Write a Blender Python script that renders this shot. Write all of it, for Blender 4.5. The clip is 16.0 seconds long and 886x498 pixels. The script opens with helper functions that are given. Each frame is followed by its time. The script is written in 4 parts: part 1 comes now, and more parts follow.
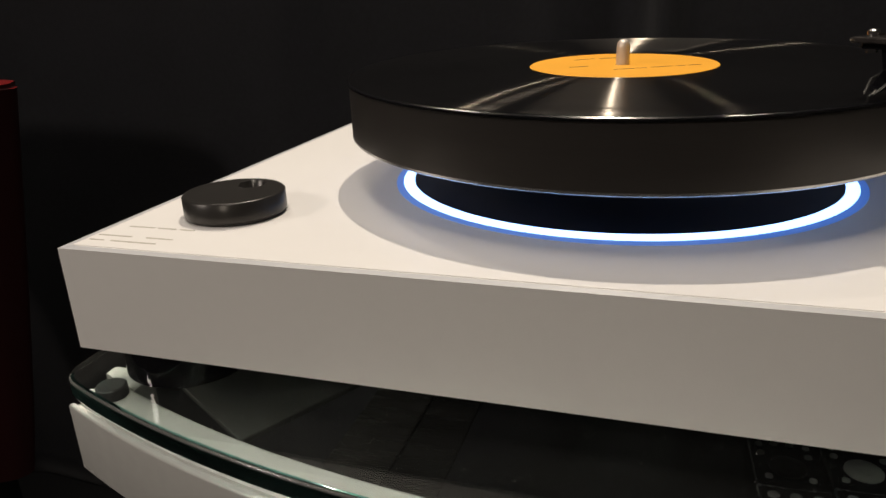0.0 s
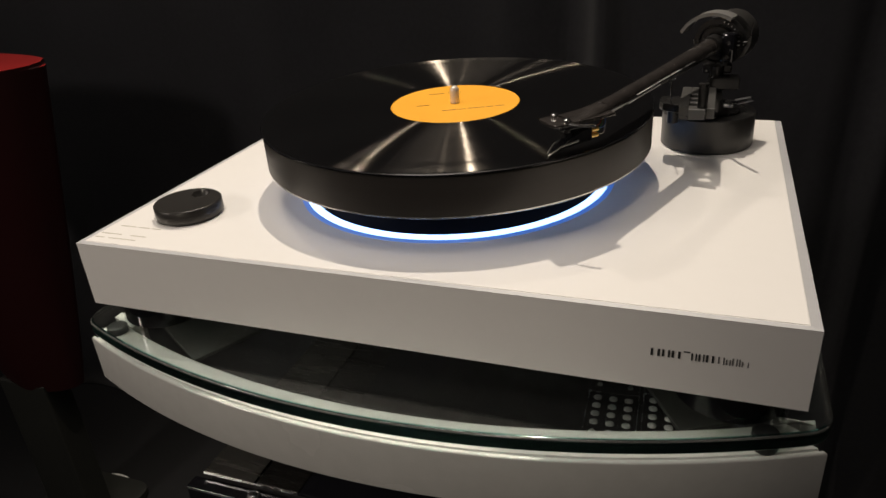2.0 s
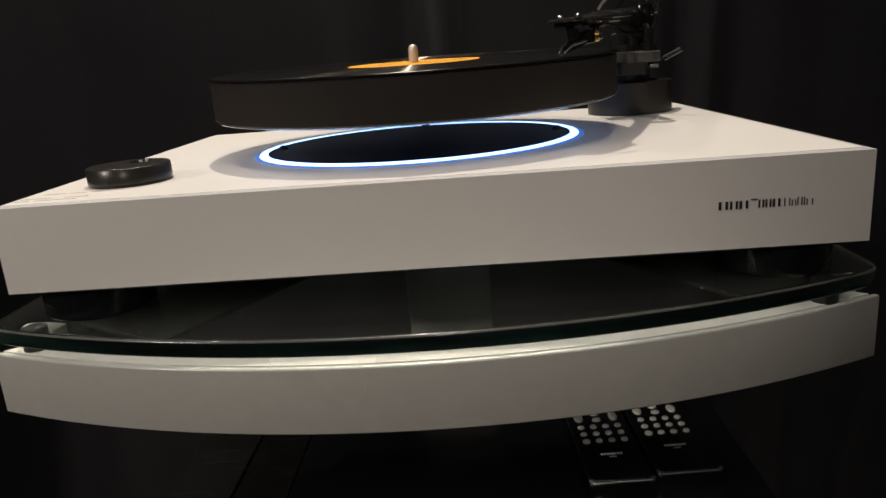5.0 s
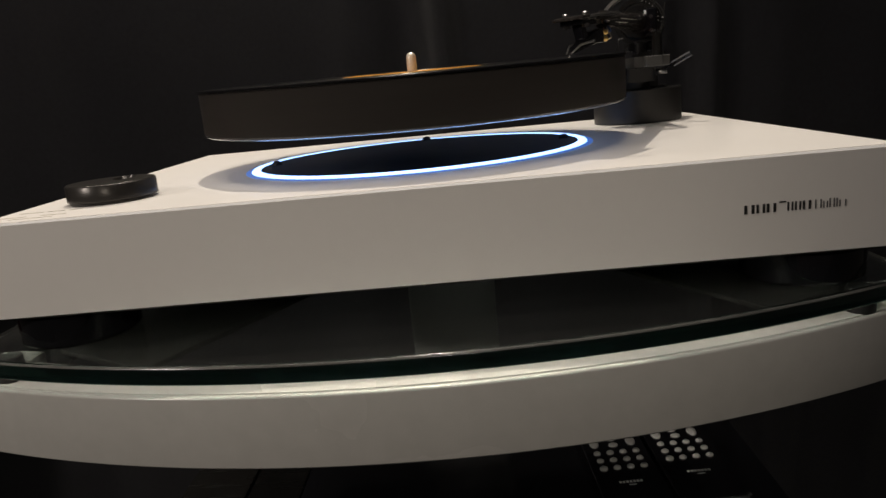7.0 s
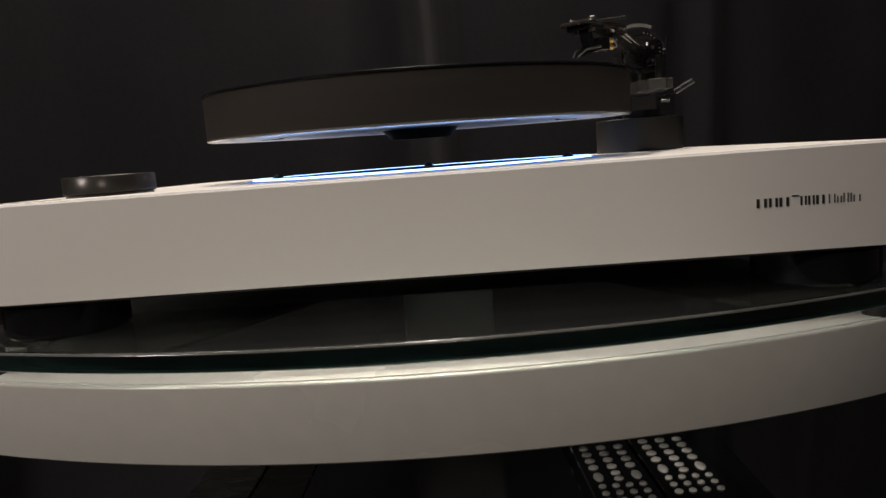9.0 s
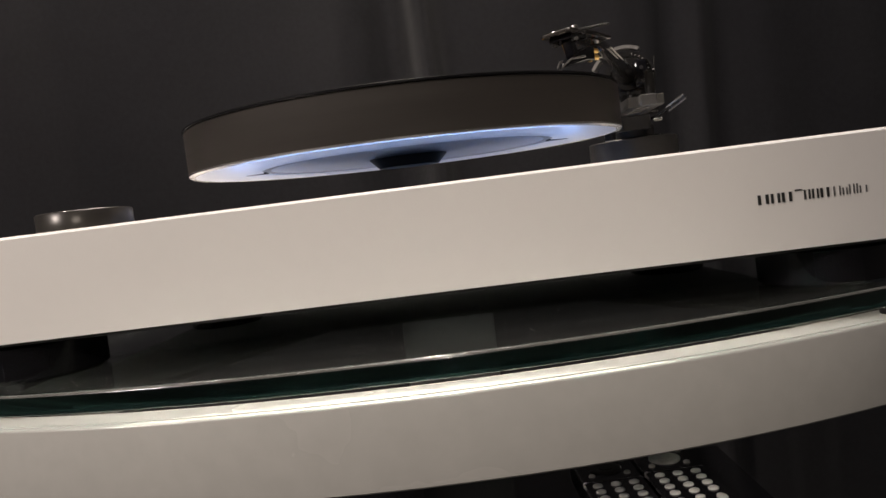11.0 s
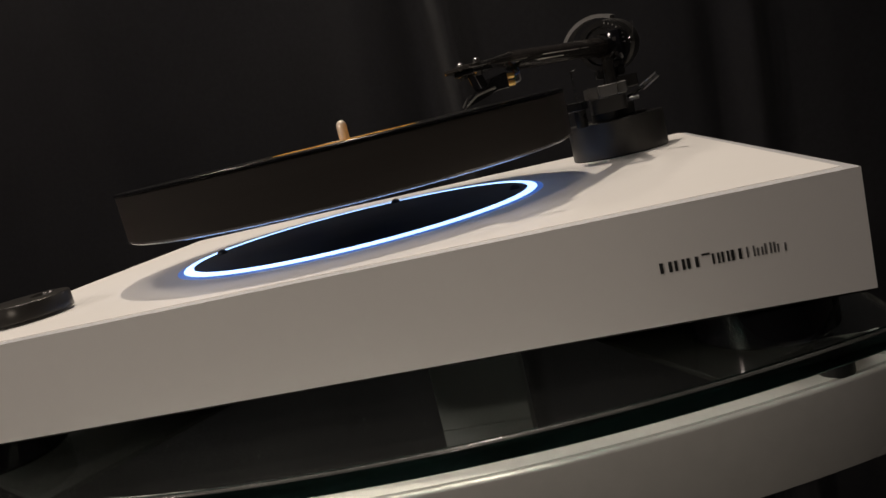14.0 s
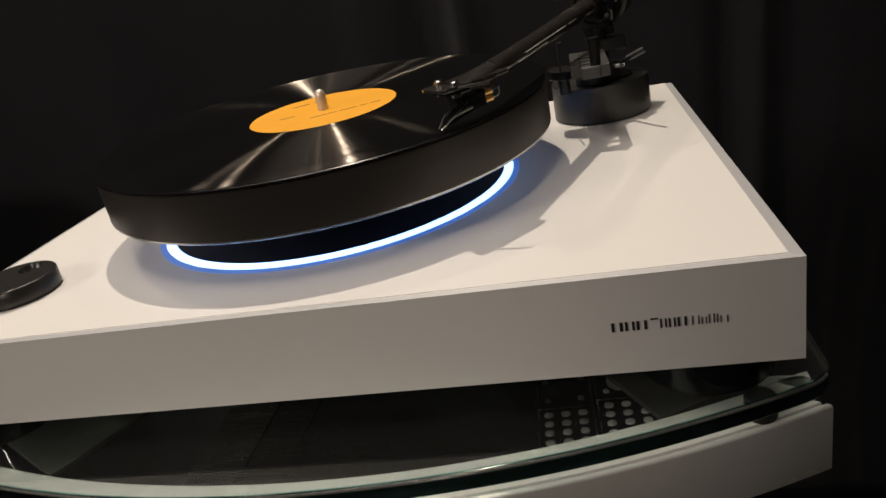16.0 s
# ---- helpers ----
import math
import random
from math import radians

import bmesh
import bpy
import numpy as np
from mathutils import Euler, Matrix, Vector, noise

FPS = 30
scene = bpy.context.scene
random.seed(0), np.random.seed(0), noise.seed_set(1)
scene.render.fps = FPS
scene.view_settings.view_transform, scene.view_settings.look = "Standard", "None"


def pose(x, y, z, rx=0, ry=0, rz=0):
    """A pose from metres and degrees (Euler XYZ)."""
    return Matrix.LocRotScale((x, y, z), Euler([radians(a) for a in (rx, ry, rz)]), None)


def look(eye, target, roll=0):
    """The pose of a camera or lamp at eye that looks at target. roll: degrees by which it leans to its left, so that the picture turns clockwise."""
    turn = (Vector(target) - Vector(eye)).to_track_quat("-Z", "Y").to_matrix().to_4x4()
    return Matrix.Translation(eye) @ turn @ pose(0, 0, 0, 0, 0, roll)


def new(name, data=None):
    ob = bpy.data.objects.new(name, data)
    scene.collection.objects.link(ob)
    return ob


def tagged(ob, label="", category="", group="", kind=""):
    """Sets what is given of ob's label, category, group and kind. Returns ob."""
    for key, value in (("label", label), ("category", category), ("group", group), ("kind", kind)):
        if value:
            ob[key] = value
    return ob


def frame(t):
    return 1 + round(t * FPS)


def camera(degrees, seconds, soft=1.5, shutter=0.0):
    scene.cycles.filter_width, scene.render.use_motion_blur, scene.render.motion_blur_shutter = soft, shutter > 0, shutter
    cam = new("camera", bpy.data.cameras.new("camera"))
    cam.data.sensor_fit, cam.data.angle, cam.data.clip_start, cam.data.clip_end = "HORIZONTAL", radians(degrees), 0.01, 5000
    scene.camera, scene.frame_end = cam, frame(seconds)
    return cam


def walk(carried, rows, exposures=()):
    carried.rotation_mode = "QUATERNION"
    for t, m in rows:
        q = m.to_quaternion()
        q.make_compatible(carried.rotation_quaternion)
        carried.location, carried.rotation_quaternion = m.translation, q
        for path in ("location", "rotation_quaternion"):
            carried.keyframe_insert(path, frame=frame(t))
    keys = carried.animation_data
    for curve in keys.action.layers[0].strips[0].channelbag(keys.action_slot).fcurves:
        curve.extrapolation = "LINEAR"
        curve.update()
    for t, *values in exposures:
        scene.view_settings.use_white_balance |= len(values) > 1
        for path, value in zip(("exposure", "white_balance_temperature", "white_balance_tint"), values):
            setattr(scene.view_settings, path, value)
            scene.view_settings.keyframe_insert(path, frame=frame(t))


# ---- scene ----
cam = camera(63.8, 16.0)
PATH = [
    (0, (0.018, -0.233, 0.95), (-0.571, 1.553, 0.271), -2.3),
    (0.2, (0.042, -0.246, 0.975), (-0.719, 1.448, 0.232), -5.1),
    (0.5, (0.052, -0.287, 0.994), (-0.611, 1.415, 0.179), -3.2),
    (0.7, (0.106, -0.298, 1.003), (-0.605, 1.41, 0.242), -4.1),
    (1, (0.111, -0.329, 1.038), (-0.467, 1.405, 0.228), -3.2),
    (1.2, (0.136, -0.337, 1.045), (-0.526, 1.355, 0.21), -4.5),
    (1.5, (0.163, -0.339, 1.055), (-0.519, 1.32, 0.17), -4.1),
    (1.7, (0.177, -0.339, 1.061), (-0.523, 1.311, 0.173), -3.8),
    (2, (0.176, -0.339, 1.053), (-0.485, 1.329, 0.17), -4.2),
    (2.2, (0.158, -0.345, 1.05), (-0.402, 1.373, 0.193), -4.9),
    (2.5, (0.114, -0.365, 1.024), (-0.276, 1.411, 0.192), -5.0),
    (2.7, (0.09, -0.377, 1.014), (-0.196, 1.434, 0.215), -4.3),
    (3, (0.061, -0.387, 0.99), (-0.139, 1.448, 0.218), -3.3),
    (3.5, (0.045, -0.385, 0.968), (-0.106, 1.493, 0.296), -3.5),
    (4, (0.036, -0.382, 0.945), (-0.063, 1.522, 0.34), -3.8),
    (6.5, (0.024, -0.368, 0.9), (-0.07, 1.574, 0.432), -5.1),
    (7, (0.024, -0.353, 0.899), (-0.065, 1.593, 0.446), -5.5),
    (7.5, (0.018, -0.343, 0.887), (-0.07, 1.615, 0.491), -5.7),
    (8, (0.019, -0.342, 0.879), (-0.057, 1.626, 0.532), -4.8),
    (8.5, (0.016, -0.35, 0.868), (-0.05, 1.625, 0.564), -4.2),
    (11, (0.023, -0.333, 0.835), (-0.042, 1.664, 0.739), -7.1),
    (11.5, (0.033, -0.323, 0.843), (-0.07, 1.672, 0.729), -8.7),
    (12, (0.051, -0.313, 0.848), (-0.064, 1.68, 0.721), -9.7),
    (12.5, (0.07, -0.305, 0.847), (-0.099, 1.683, 0.7), -11.1),
    (13, (0.095, -0.293, 0.866), (-0.133, 1.687, 0.698), -11.7),
    (13.5, (0.111, -0.296, 0.879), (-0.187, 1.667, 0.637), -12.6),
    (14, (0.128, -0.298, 0.899), (-0.236, 1.643, 0.582), -13.5),
    (14.5, (0.14, -0.296, 0.917), (-0.266, 1.617, 0.496), -13.9),
    (15, (0.147, -0.289, 0.939), (-0.26, 1.596, 0.406), -13.5),
    (15.2, (0.148, -0.289, 0.947), (-0.26, 1.591, 0.399), -12.5),
    (15.5, (0.149, -0.288, 0.962), (-0.257, 1.555, 0.3), -12.4),
    (16, (0.154, -0.284, 0.991), (-0.247, 1.522, 0.231), -11.8),
]
walk(cam, [(t, look(eye, target, roll)) for t, eye, target, roll in PATH],
     exposures=[(0.0, -0.06, 6500, 10), (1.8, -0.05, 6500, 10), (2.6, 0.08, 6500, 10), (4.2, 0.10, 6500, 10), (6.5, -0.08, 6500, 10), (8.5, 0.0, 6500, 11), (10.8, 1.00, 6430, 13), (11.4, 0.97, 6430, 13),
                (12.0, 0.85, 6430, 13), (12.6, 0.85, 6430, 13), (13.05, 0.65, 6400, 12), (13.5, -0.20, 6500, 12), (14.2, -0.26, 6600, 12), (15.2, -0.24, 6600, 12), (16.0, -0.15, 6600, 11)])

# ---------------------------------------------------------------- light
world = bpy.data.worlds.new("room_air")
scene.world = world
world.use_nodes = True
world.node_tree.nodes["Background"].inputs[0].default_value = (0.60, 0.58, 0.60, 1)
world.node_tree.nodes["Background"].inputs[1].default_value = 0.008


def spot_lamp(name, eye, target, watts, size, cone, colour):
    data = bpy.data.lights.new(name, "SPOT")
    data.energy, data.shadow_soft_size = watts, size
    data.spot_size, data.spot_blend, data.color = radians(cone), 0.6, colour
    ob = new(name, data)
    ob.matrix_world = look(eye, target)
    return ob


def area_lamp(name, eye, target, watts, wide, high, colour):
    data = bpy.data.lights.new(name, "AREA")
    data.shape, data.size, data.size_y, data.energy, data.color = "RECTANGLE", wide, high, watts, colour
    ob = new(name, data)
    ob.matrix_world = look(eye, target)
    return ob


WARM = (1.0, 0.885, 0.74)
spot_lamp("spot_over", (-0.10, 0.67, 2.60), (0.0, 0.15, 0.85), 86, 0.014, 66, WARM)
spot_lamp("spot_rear", (0.66, 0.88, 2.75), (0.0, 0.2, 0.85), 7, 0.014, 60, WARM)
spot_lamp("spot_side", (-1.06, 0.87, 2.59), (0.0, 0.15, 0.85), 25, 0.018, 92, WARM)
spot_lamp("spot_front", (0.02, -0.60, 2.60), (-0.26, 0.02, 0.80), 11, 0.016, 38, WARM)
spot_lamp("spot_far", (0.10, -2.50, 2.00), (-0.14, 0.05, 0.68), 25, 0.03, 16, WARM)
# Unseen area fills, added for the room's soft light from above and front left
area_lamp("overhead_fill", (-0.2, -0.1, 2.95), (-0.1, 0.1, 0.0), 14, 1.3, 0.9, (1.0, 0.91, 0.83))
area_lamp("room_light", (-1.25, -0.92, 1.60), (-0.25, 0.0, 0.76), 8.5, 0.22, 0.22, (1.0, 0.89, 0.80))


# ---------------------------------------------------------------- materials
def material(name, colour, rough=0.5, metal=0.0, vary=0.12, scale=60.0, bump=0.0, bump_scale=400.0, rough_vary=0.08,
             coat=0.0, spec=0.5, stretch=(1, 1, 1), sheen=0.0):
    m = bpy.data.materials.new(name)
    m.use_nodes = True
    t = m.node_tree
    n, l = t.nodes, t.links
    b = n["Principled BSDF"]
    b.inputs["Roughness"].default_value, b.inputs["Metallic"].default_value = rough, metal
    b.inputs["Coat Weight"].default_value, b.inputs["Specular IOR Level"].default_value = coat, spec
    b.inputs["Coat Roughness"].default_value = 0.08
    b.inputs["Sheen Weight"].default_value = sheen
    co = n.new("ShaderNodeTexCoord")
    mp = n.new("ShaderNodeMapping")
    mp.inputs["Scale"].default_value = stretch
    l.new(co.outputs["Object"], mp.inputs["Vector"])
    big, fine = n.new("ShaderNodeTexNoise"), n.new("ShaderNodeTexNoise")
    big.inputs["Scale"].default_value, fine.inputs["Scale"].default_value = scale * 0.2, scale * 4
    big.inputs["Detail"].default_value, fine.inputs["Detail"].default_value = 5, 3
    mix = n.new("ShaderNodeMix")
    mix.data_type, mix.inputs[0].default_value = "FLOAT", 0.4
    for tex, slot in ((big, 2), (fine, 3)):
        l.new(mp.outputs[0], tex.inputs["Vector"])
        l.new(tex.outputs["Fac"], mix.inputs[slot])
    ramp = n.new("ShaderNodeValToRGB")
    lo, hi = ramp.color_ramp.elements
    lo.position, hi.position = 0.3, 0.7
    lo.color = tuple(c * (1 - vary) for c in colour) + (1,)
    hi.color = tuple(min(1.0, c * (1 + vary)) for c in colour) + (1,)
    l.new(mix.outputs[0], ramp.inputs[0])
    l.new(ramp.outputs[0], b.inputs["Base Color"])
    rr = n.new("ShaderNodeMapRange")
    rr.inputs["To Min"].default_value, rr.inputs["To Max"].default_value = max(0.02, rough - rough_vary), min(1, rough + rough_vary)
    l.new(big.outputs["Fac"], rr.inputs["Value"])
    l.new(rr.outputs[0], b.inputs["Roughness"])
    if bump:
        tex, bp = n.new("ShaderNodeTexNoise"), n.new("ShaderNodeBump")
        tex.inputs["Scale"].default_value, tex.inputs["Detail"].default_value = bump_scale, 4
        bp.inputs["Strength"].default_value, bp.inputs["Distance"].default_value = bump, 0.001
        l.new(mp.outputs[0], tex.inputs["Vector"])
        l.new(tex.outputs["Fac"], bp.inputs["Height"])
        l.new(bp.outputs[0], b.inputs["Normal"])
    return m


def glow(name, colour, strength, base=(0.8, 0.85, 0.9)):
    m = bpy.data.materials.new(name)
    m.use_nodes = True
    b = m.node_tree.nodes["Principled BSDF"]
    b.inputs["Base Color"].default_value = (*base, 1)
    b.inputs["Emission Color"].default_value = (*colour, 1)
    b.inputs["Emission Strength"].default_value = strength
    return m


def vinyl():
    """Black record: grooves round the centre draw each lamp out into a narrow radial streak; bands of differing gloss are the tracks."""
    m = material("vinyl", (0.0022, 0.0022, 0.0026), 0.3, vary=0.1, scale=40, spec=0.12)
    t = m.node_tree
    n, l = t.nodes, t.links
    b = n["Principled BSDF"]
    tan = n.new("ShaderNodeTangent")
    tan.direction_type, tan.axis = "RADIAL", "Z"
    co, length, noise_1 = n.new("ShaderNodeTexCoord"), n.new("ShaderNodeVectorMath"), n.new("ShaderNodeTexNoise")
    length.operation = "LENGTH"
    l.new(co.outputs["Object"], length.inputs[0])
    noise_1.noise_dimensions = "1D"
    noise_1.inputs["Scale"].default_value, noise_1.inputs["Detail"].default_value = 700, 6
    l.new(length.outputs["Value"], noise_1.inputs["W"])
    rr = n.new("ShaderNodeMapRange")
    rr.inputs["From Min"].default_value, rr.inputs["From Max"].default_value = 0.3, 0.7
    rr.inputs["To Min"].default_value, rr.inputs["To Max"].default_value = 0.20, 0.245
    l.new(noise_1.outputs["Fac"], rr.inputs["Value"])
    groove, both = n.new("ShaderNodeBsdfAnisotropic"), n.new("ShaderNodeAddShader")
    bands, speck, product, tint = n.new("ShaderNodeTexNoise"), n.new("ShaderNodeTexNoise"), n.new("ShaderNodeMath"), n.new("ShaderNodeMix")
    bands.noise_dimensions = "1D"
    bands.inputs["Scale"].default_value, bands.inputs["Detail"].default_value = 95, 5
    speck.inputs["Scale"].default_value, speck.inputs["Detail"].default_value = 420, 4
    l.new(length.outputs["Value"], bands.inputs["W"])
    l.new(co.outputs["Object"], speck.inputs["Vector"])
    product.operation = "MULTIPLY"
    l.new(bands.outputs["Fac"], product.inputs[0])
    l.new(speck.outputs["Fac"], product.inputs[1])
    level = n.new("ShaderNodeMapRange")
    level.inputs["From Min"].default_value, level.inputs["From Max"].default_value = 0.12, 0.40
    l.new(product.outputs[0], level.inputs["Value"])
    tint.data_type = "RGBA"
    tint.inputs[6].default_value, tint.inputs[7].default_value = (0.010, 0.009, 0.008, 1), (0.098, 0.088, 0.076, 1)
    l.new(level.outputs[0], tint.inputs[0])
    l.new(tint.outputs[2], groove.inputs["Color"])
    groove.inputs["Anisotropy"].default_value = 0.86
    l.new(rr.outputs[0], groove.inputs["Roughness"])
    l.new(tan.outputs[0], groove.inputs["Tangent"])
    l.new(b.outputs[0], both.inputs[0])
    l.new(groove.outputs[0], both.inputs[1])
    l.new(both.outputs[0], n["Material Output"].inputs["Surface"])
    return m


def glass(name, tint, rough=0.01, dust=(0.004, 0.016)):
    m = bpy.data.materials.new(name)
    m.use_nodes = True
    b = m.node_tree.nodes["Principled BSDF"]
    b.inputs["Base Color"].default_value = (*tint, 1)
    b.inputs["Transmission Weight"].default_value, b.inputs["Roughness"].default_value, b.inputs["IOR"].default_value = 1.0, rough, 1.5
    # a thin film of dust and fingerprints; on the arris it paints the edge highlight
    n, l = m.node_tree.nodes, m.node_tree.links
    film, mix, tex, rr = n.new("ShaderNodeBsdfDiffuse"), n.new("ShaderNodeMixShader"), n.new("ShaderNodeTexNoise"), n.new("ShaderNodeMapRange")
    co = n.new("ShaderNodeTexCoord")
    film.inputs[0].default_value = (0.5, 0.5, 0.47, 1)
    tex.inputs["Scale"].default_value, tex.inputs["Detail"].default_value = 14, 6
    rr.inputs["To Min"].default_value, rr.inputs["To Max"].default_value = dust
    l.new(co.outputs["Object"], tex.inputs["Vector"])
    l.new(tex.outputs["Fac"], rr.inputs["Value"])
    l.new(rr.outputs[0], mix.inputs[0])
    l.new(b.outputs[0], mix.inputs[1])
    l.new(film.outputs[0], mix.inputs[2])
    l.new(mix.outputs[0], n["Material Output"].inputs["Surface"])
    return m


WHITE = material("white_satin_lacquer", (0.80, 0.775, 0.745), 0.42, vary=0.015, scale=30, bump=0.04, bump_scale=900)
WHITE_TOP = material("white_top_lacquer", (0.80, 0.775, 0.745), 0.40, vary=0.012, scale=20, bump=0.03, bump_scale=700)
EDGE_GREY = material("grey_edge_trim", (0.46, 0.46, 0.47), 0.45, vary=0.05)
GLOSS_WHITE = material("gloss_white_paint", (0.446, 0.437, 0.413), 0.26, vary=0.07, scale=25, coat=0.2, bump=0.05, bump_scale=60)
BLACK_UNDER = material("black_underside", (0.012, 0.012, 0.013), 0.6)
BLACK_GLOSS = material("gloss_black", (0.008, 0.008, 0.010), 0.12, vary=0.1, rough_vary=0.05)
BLACK_RUBBER = material("black_rubber", (0.006, 0.006, 0.0065), 0.55)
FOOT = material("black_foot_lacquer", (0.007, 0.007, 0.008), 0.07, vary=0.1, spec=0.3, rough_vary=0.02)
BLACK_METAL = material("black_anodised_metal", (0.034, 0.033, 0.032), 0.27, metal=0.6, vary=0.15, scale=120)
ARM_BASE = material("dark_grey_anodised_base", (0.062, 0.060, 0.057), 0.36, metal=0.6, vary=0.08, scale=90, bump=0.03, bump_scale=1500)
KNOB = material("gunmetal_knob", (0.042, 0.039, 0.036), 0.30, metal=0.5, vary=0.08, scale=80)
PLATTER = material("dark_satin_platter_metal", (0.048, 0.043, 0.039), 0.36, metal=0.42, vary=0.08, scale=30, stretch=(1, 1, 25))
turned = PLATTER.node_tree.nodes.new("ShaderNodeTangent")
turned.direction_type, turned.axis = "RADIAL", "Z"
PLATTER.node_tree.links.new(turned.outputs[0], PLATTER.node_tree.nodes["Principled BSDF"].inputs["Tangent"])
PLATTER.node_tree.nodes["Principled BSDF"].inputs["Anisotropic"].default_value = 0.65
PLATTER_RIM = material("bare_metal_rim", (0.62, 0.60, 0.58), 0.25, metal=0.9, vary=0.04)
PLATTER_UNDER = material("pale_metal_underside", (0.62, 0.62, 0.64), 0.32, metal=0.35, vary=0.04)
# Darker and bluer: the ring's blue light is put into this base colour
PLATTER_INNER = material("blue_lit_metal_underside", (0.24, 0.27, 0.34), 0.36, metal=0.45, vary=0.05)
GROOVE = material("dark_groove", (0.012, 0.013, 0.02), 0.5)
VINYL = vinyl()
RECORD_RIM = material("record_edge", (0.006, 0.006, 0.007), 0.18, rough_vary=0.05)
ORANGE = material("orange_paper_label", (0.86, 0.39, 0.016), 0.55, vary=0.05, scale=120, bump=0.03)
INK = material("dark_brown_ink", (0.22, 0.10, 0.02), 0.6)
INK_BLACK = material("black_ink", (0.02, 0.02, 0.02), 0.5)
INK_TAN = material("faint_tan_print", (0.46, 0.43, 0.37), 0.6)
INK_WHITE = material("white_print", (0.62, 0.61, 0.58), 0.5)
STEEL = material("polished_steel", (0.72, 0.70, 0.68), 0.16, metal=1.0, vary=0.05)
SPINDLE = material("spindle_steel", (0.74, 0.68, 0.60), 0.30, metal=0.4, vary=0.05)
CARBON = material("carbon_fibre_tube", (0.030, 0.026, 0.024), 0.24, vary=0.45, scale=900, coat=0.7)
GOLD = material("gold_pin", (0.95, 0.60, 0.20), 0.35, metal=0.7)
LED = glow("white_led", (0.29, 0.51, 1.0), 3.3)
# Emission that stands for bloom and blue light spilling beside the ring
HALO_GLOW = glow("blue_halo_glow", (0.055, 0.20, 0.80), 0.45, (0.22, 0.32, 0.52))
RECESS = material("deep_black_recess", (0.003, 0.004, 0.009), 0.55, spec=0.25)
GLASS = glass("clear_green_tinted_glass", (0.86, 0.95, 0.92))
GLASS_EDGE = glass("dark_green_glass_edge", (0.05, 0.32, 0.26), 0.07, (0.0005, 0.003))
# Top arris: its pale film puts the line of reflected light into the colour
GLASS_ARRIS = glass("glass_arris_highlight", (0.55, 0.75, 0.70), 0.16, (0.03, 0.30))
BUTTON = material("white_rubber_button", (0.82, 0.81, 0.78), 0.5)
BUTTON_GREY = material("grey_rubber_button", (0.46, 0.46, 0.44), 0.45)
CHROME = material("chrome_trim", (0.85, 0.85, 0.85), 0.27, metal=1.0, vary=0.05)
AMP_BLACK = material("brushed_black_aluminium", (0.030, 0.030, 0.030), 0.38, metal=0.5, vary=0.15, scale=60, stretch=(1, 14, 1))
AMP_SATIN = material("grey_brown_satin_metal", (0.036, 0.034, 0.031), 0.26, metal=0.7, vary=0.12, scale=60, stretch=(1, 10, 1))
PILLAR = material("pale_grey_pillar_paint", (0.42, 0.43, 0.42), 0.5, metal=0.0, vary=0.06)
FRAME_GREY = material("olive_grey_frame_paint", (0.028, 0.028, 0.025), 0.5, vary=0.08)
# One red lacquer: sides carry shade in their colour, the top its lit tone
RED_SHADED = material("shaded_red_lacquer_side", (0.024, 0.0025, 0.003), 0.4, vary=0.1, scale=8)
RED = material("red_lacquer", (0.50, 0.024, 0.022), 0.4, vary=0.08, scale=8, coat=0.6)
STAND = material("dark_grey_stand_metal", (0.030, 0.031, 0.027), 0.5, metal=0.3)
CURTAIN = material("black_drape_cloth", (0.0285, 0.0280, 0.0325), 0.85, vary=0.25, scale=30, bump=0.35, bump_scale=700, sheen=0.15)
CARPET = material("dark_carpet", (0.0042, 0.0042, 0.0046), 0.95, vary=0.4, scale=150, bump=0.6, bump_scale=300)
WALL = material("grey_wall_paint", (0.16, 0.155, 0.15), 0.8, vary=0.06, scale=6)
CEILING = material("dark_ceiling_paint", (0.12, 0.12, 0.12), 0.9, vary=0.06, scale=6)
CABLE = material("white_cable_sheath", (0.75, 0.74, 0.71), 0.4)
DUST = material("pale_dust", (0.34, 0.33, 0.31), 0.9)


# ---------------------------------------------------------------- mesh helpers
def part(name, bm, mat, parent=None, label="", smooth=False, angle=40):
    me = bpy.data.meshes.new(name)
    bmesh.ops.recalc_face_normals(bm, faces=bm.faces)
    if smooth:
        for f in bm.faces:
            f.smooth = True
        for e in bm.edges:
            if len(e.link_faces) == 2 and e.calc_face_angle(0) > radians(angle):
                e.smooth = False
        bm.normal_update()
        for f in bm.faces:
            if len(f.verts) > 8 and abs(f.normal.z) > 0.99:
                f.smooth = False
    bm.to_mesh(me)
    bm.free()
    for one in (mat if isinstance(mat, (list, tuple)) else [mat]):
        me.materials.append(one)
    ob = new(name, me)
    if parent:
        ob.parent = parent
    if label:
        ob["label"] = label
    return ob


def thing(name, place, label, category, group="", kind=""):
    ob = new(name)
    ob.location = place
    ob.empty_display_size = 0.02
    return tagged(ob, label, category, group, kind)


def box(x0, x1, y0, y1, z0, z1, bevel=0.0, segments=2, bm=None):
    bm = bm or bmesh.new()
    m = Matrix.LocRotScale(((x0 + x1) / 2, (y0 + y1) / 2, (z0 + z1) / 2), None, (x1 - x0, y1 - y0, z1 - z0))
    made = bmesh.ops.create_cube(bm, size=1, matrix=m)
    if bevel:
        edges = {e for v in made["verts"] for e in v.link_edges}
        bmesh.ops.bevel(bm, geom=list(edges), offset=bevel, segments=segments, profile=0.5, affect="EDGES")
    return bm


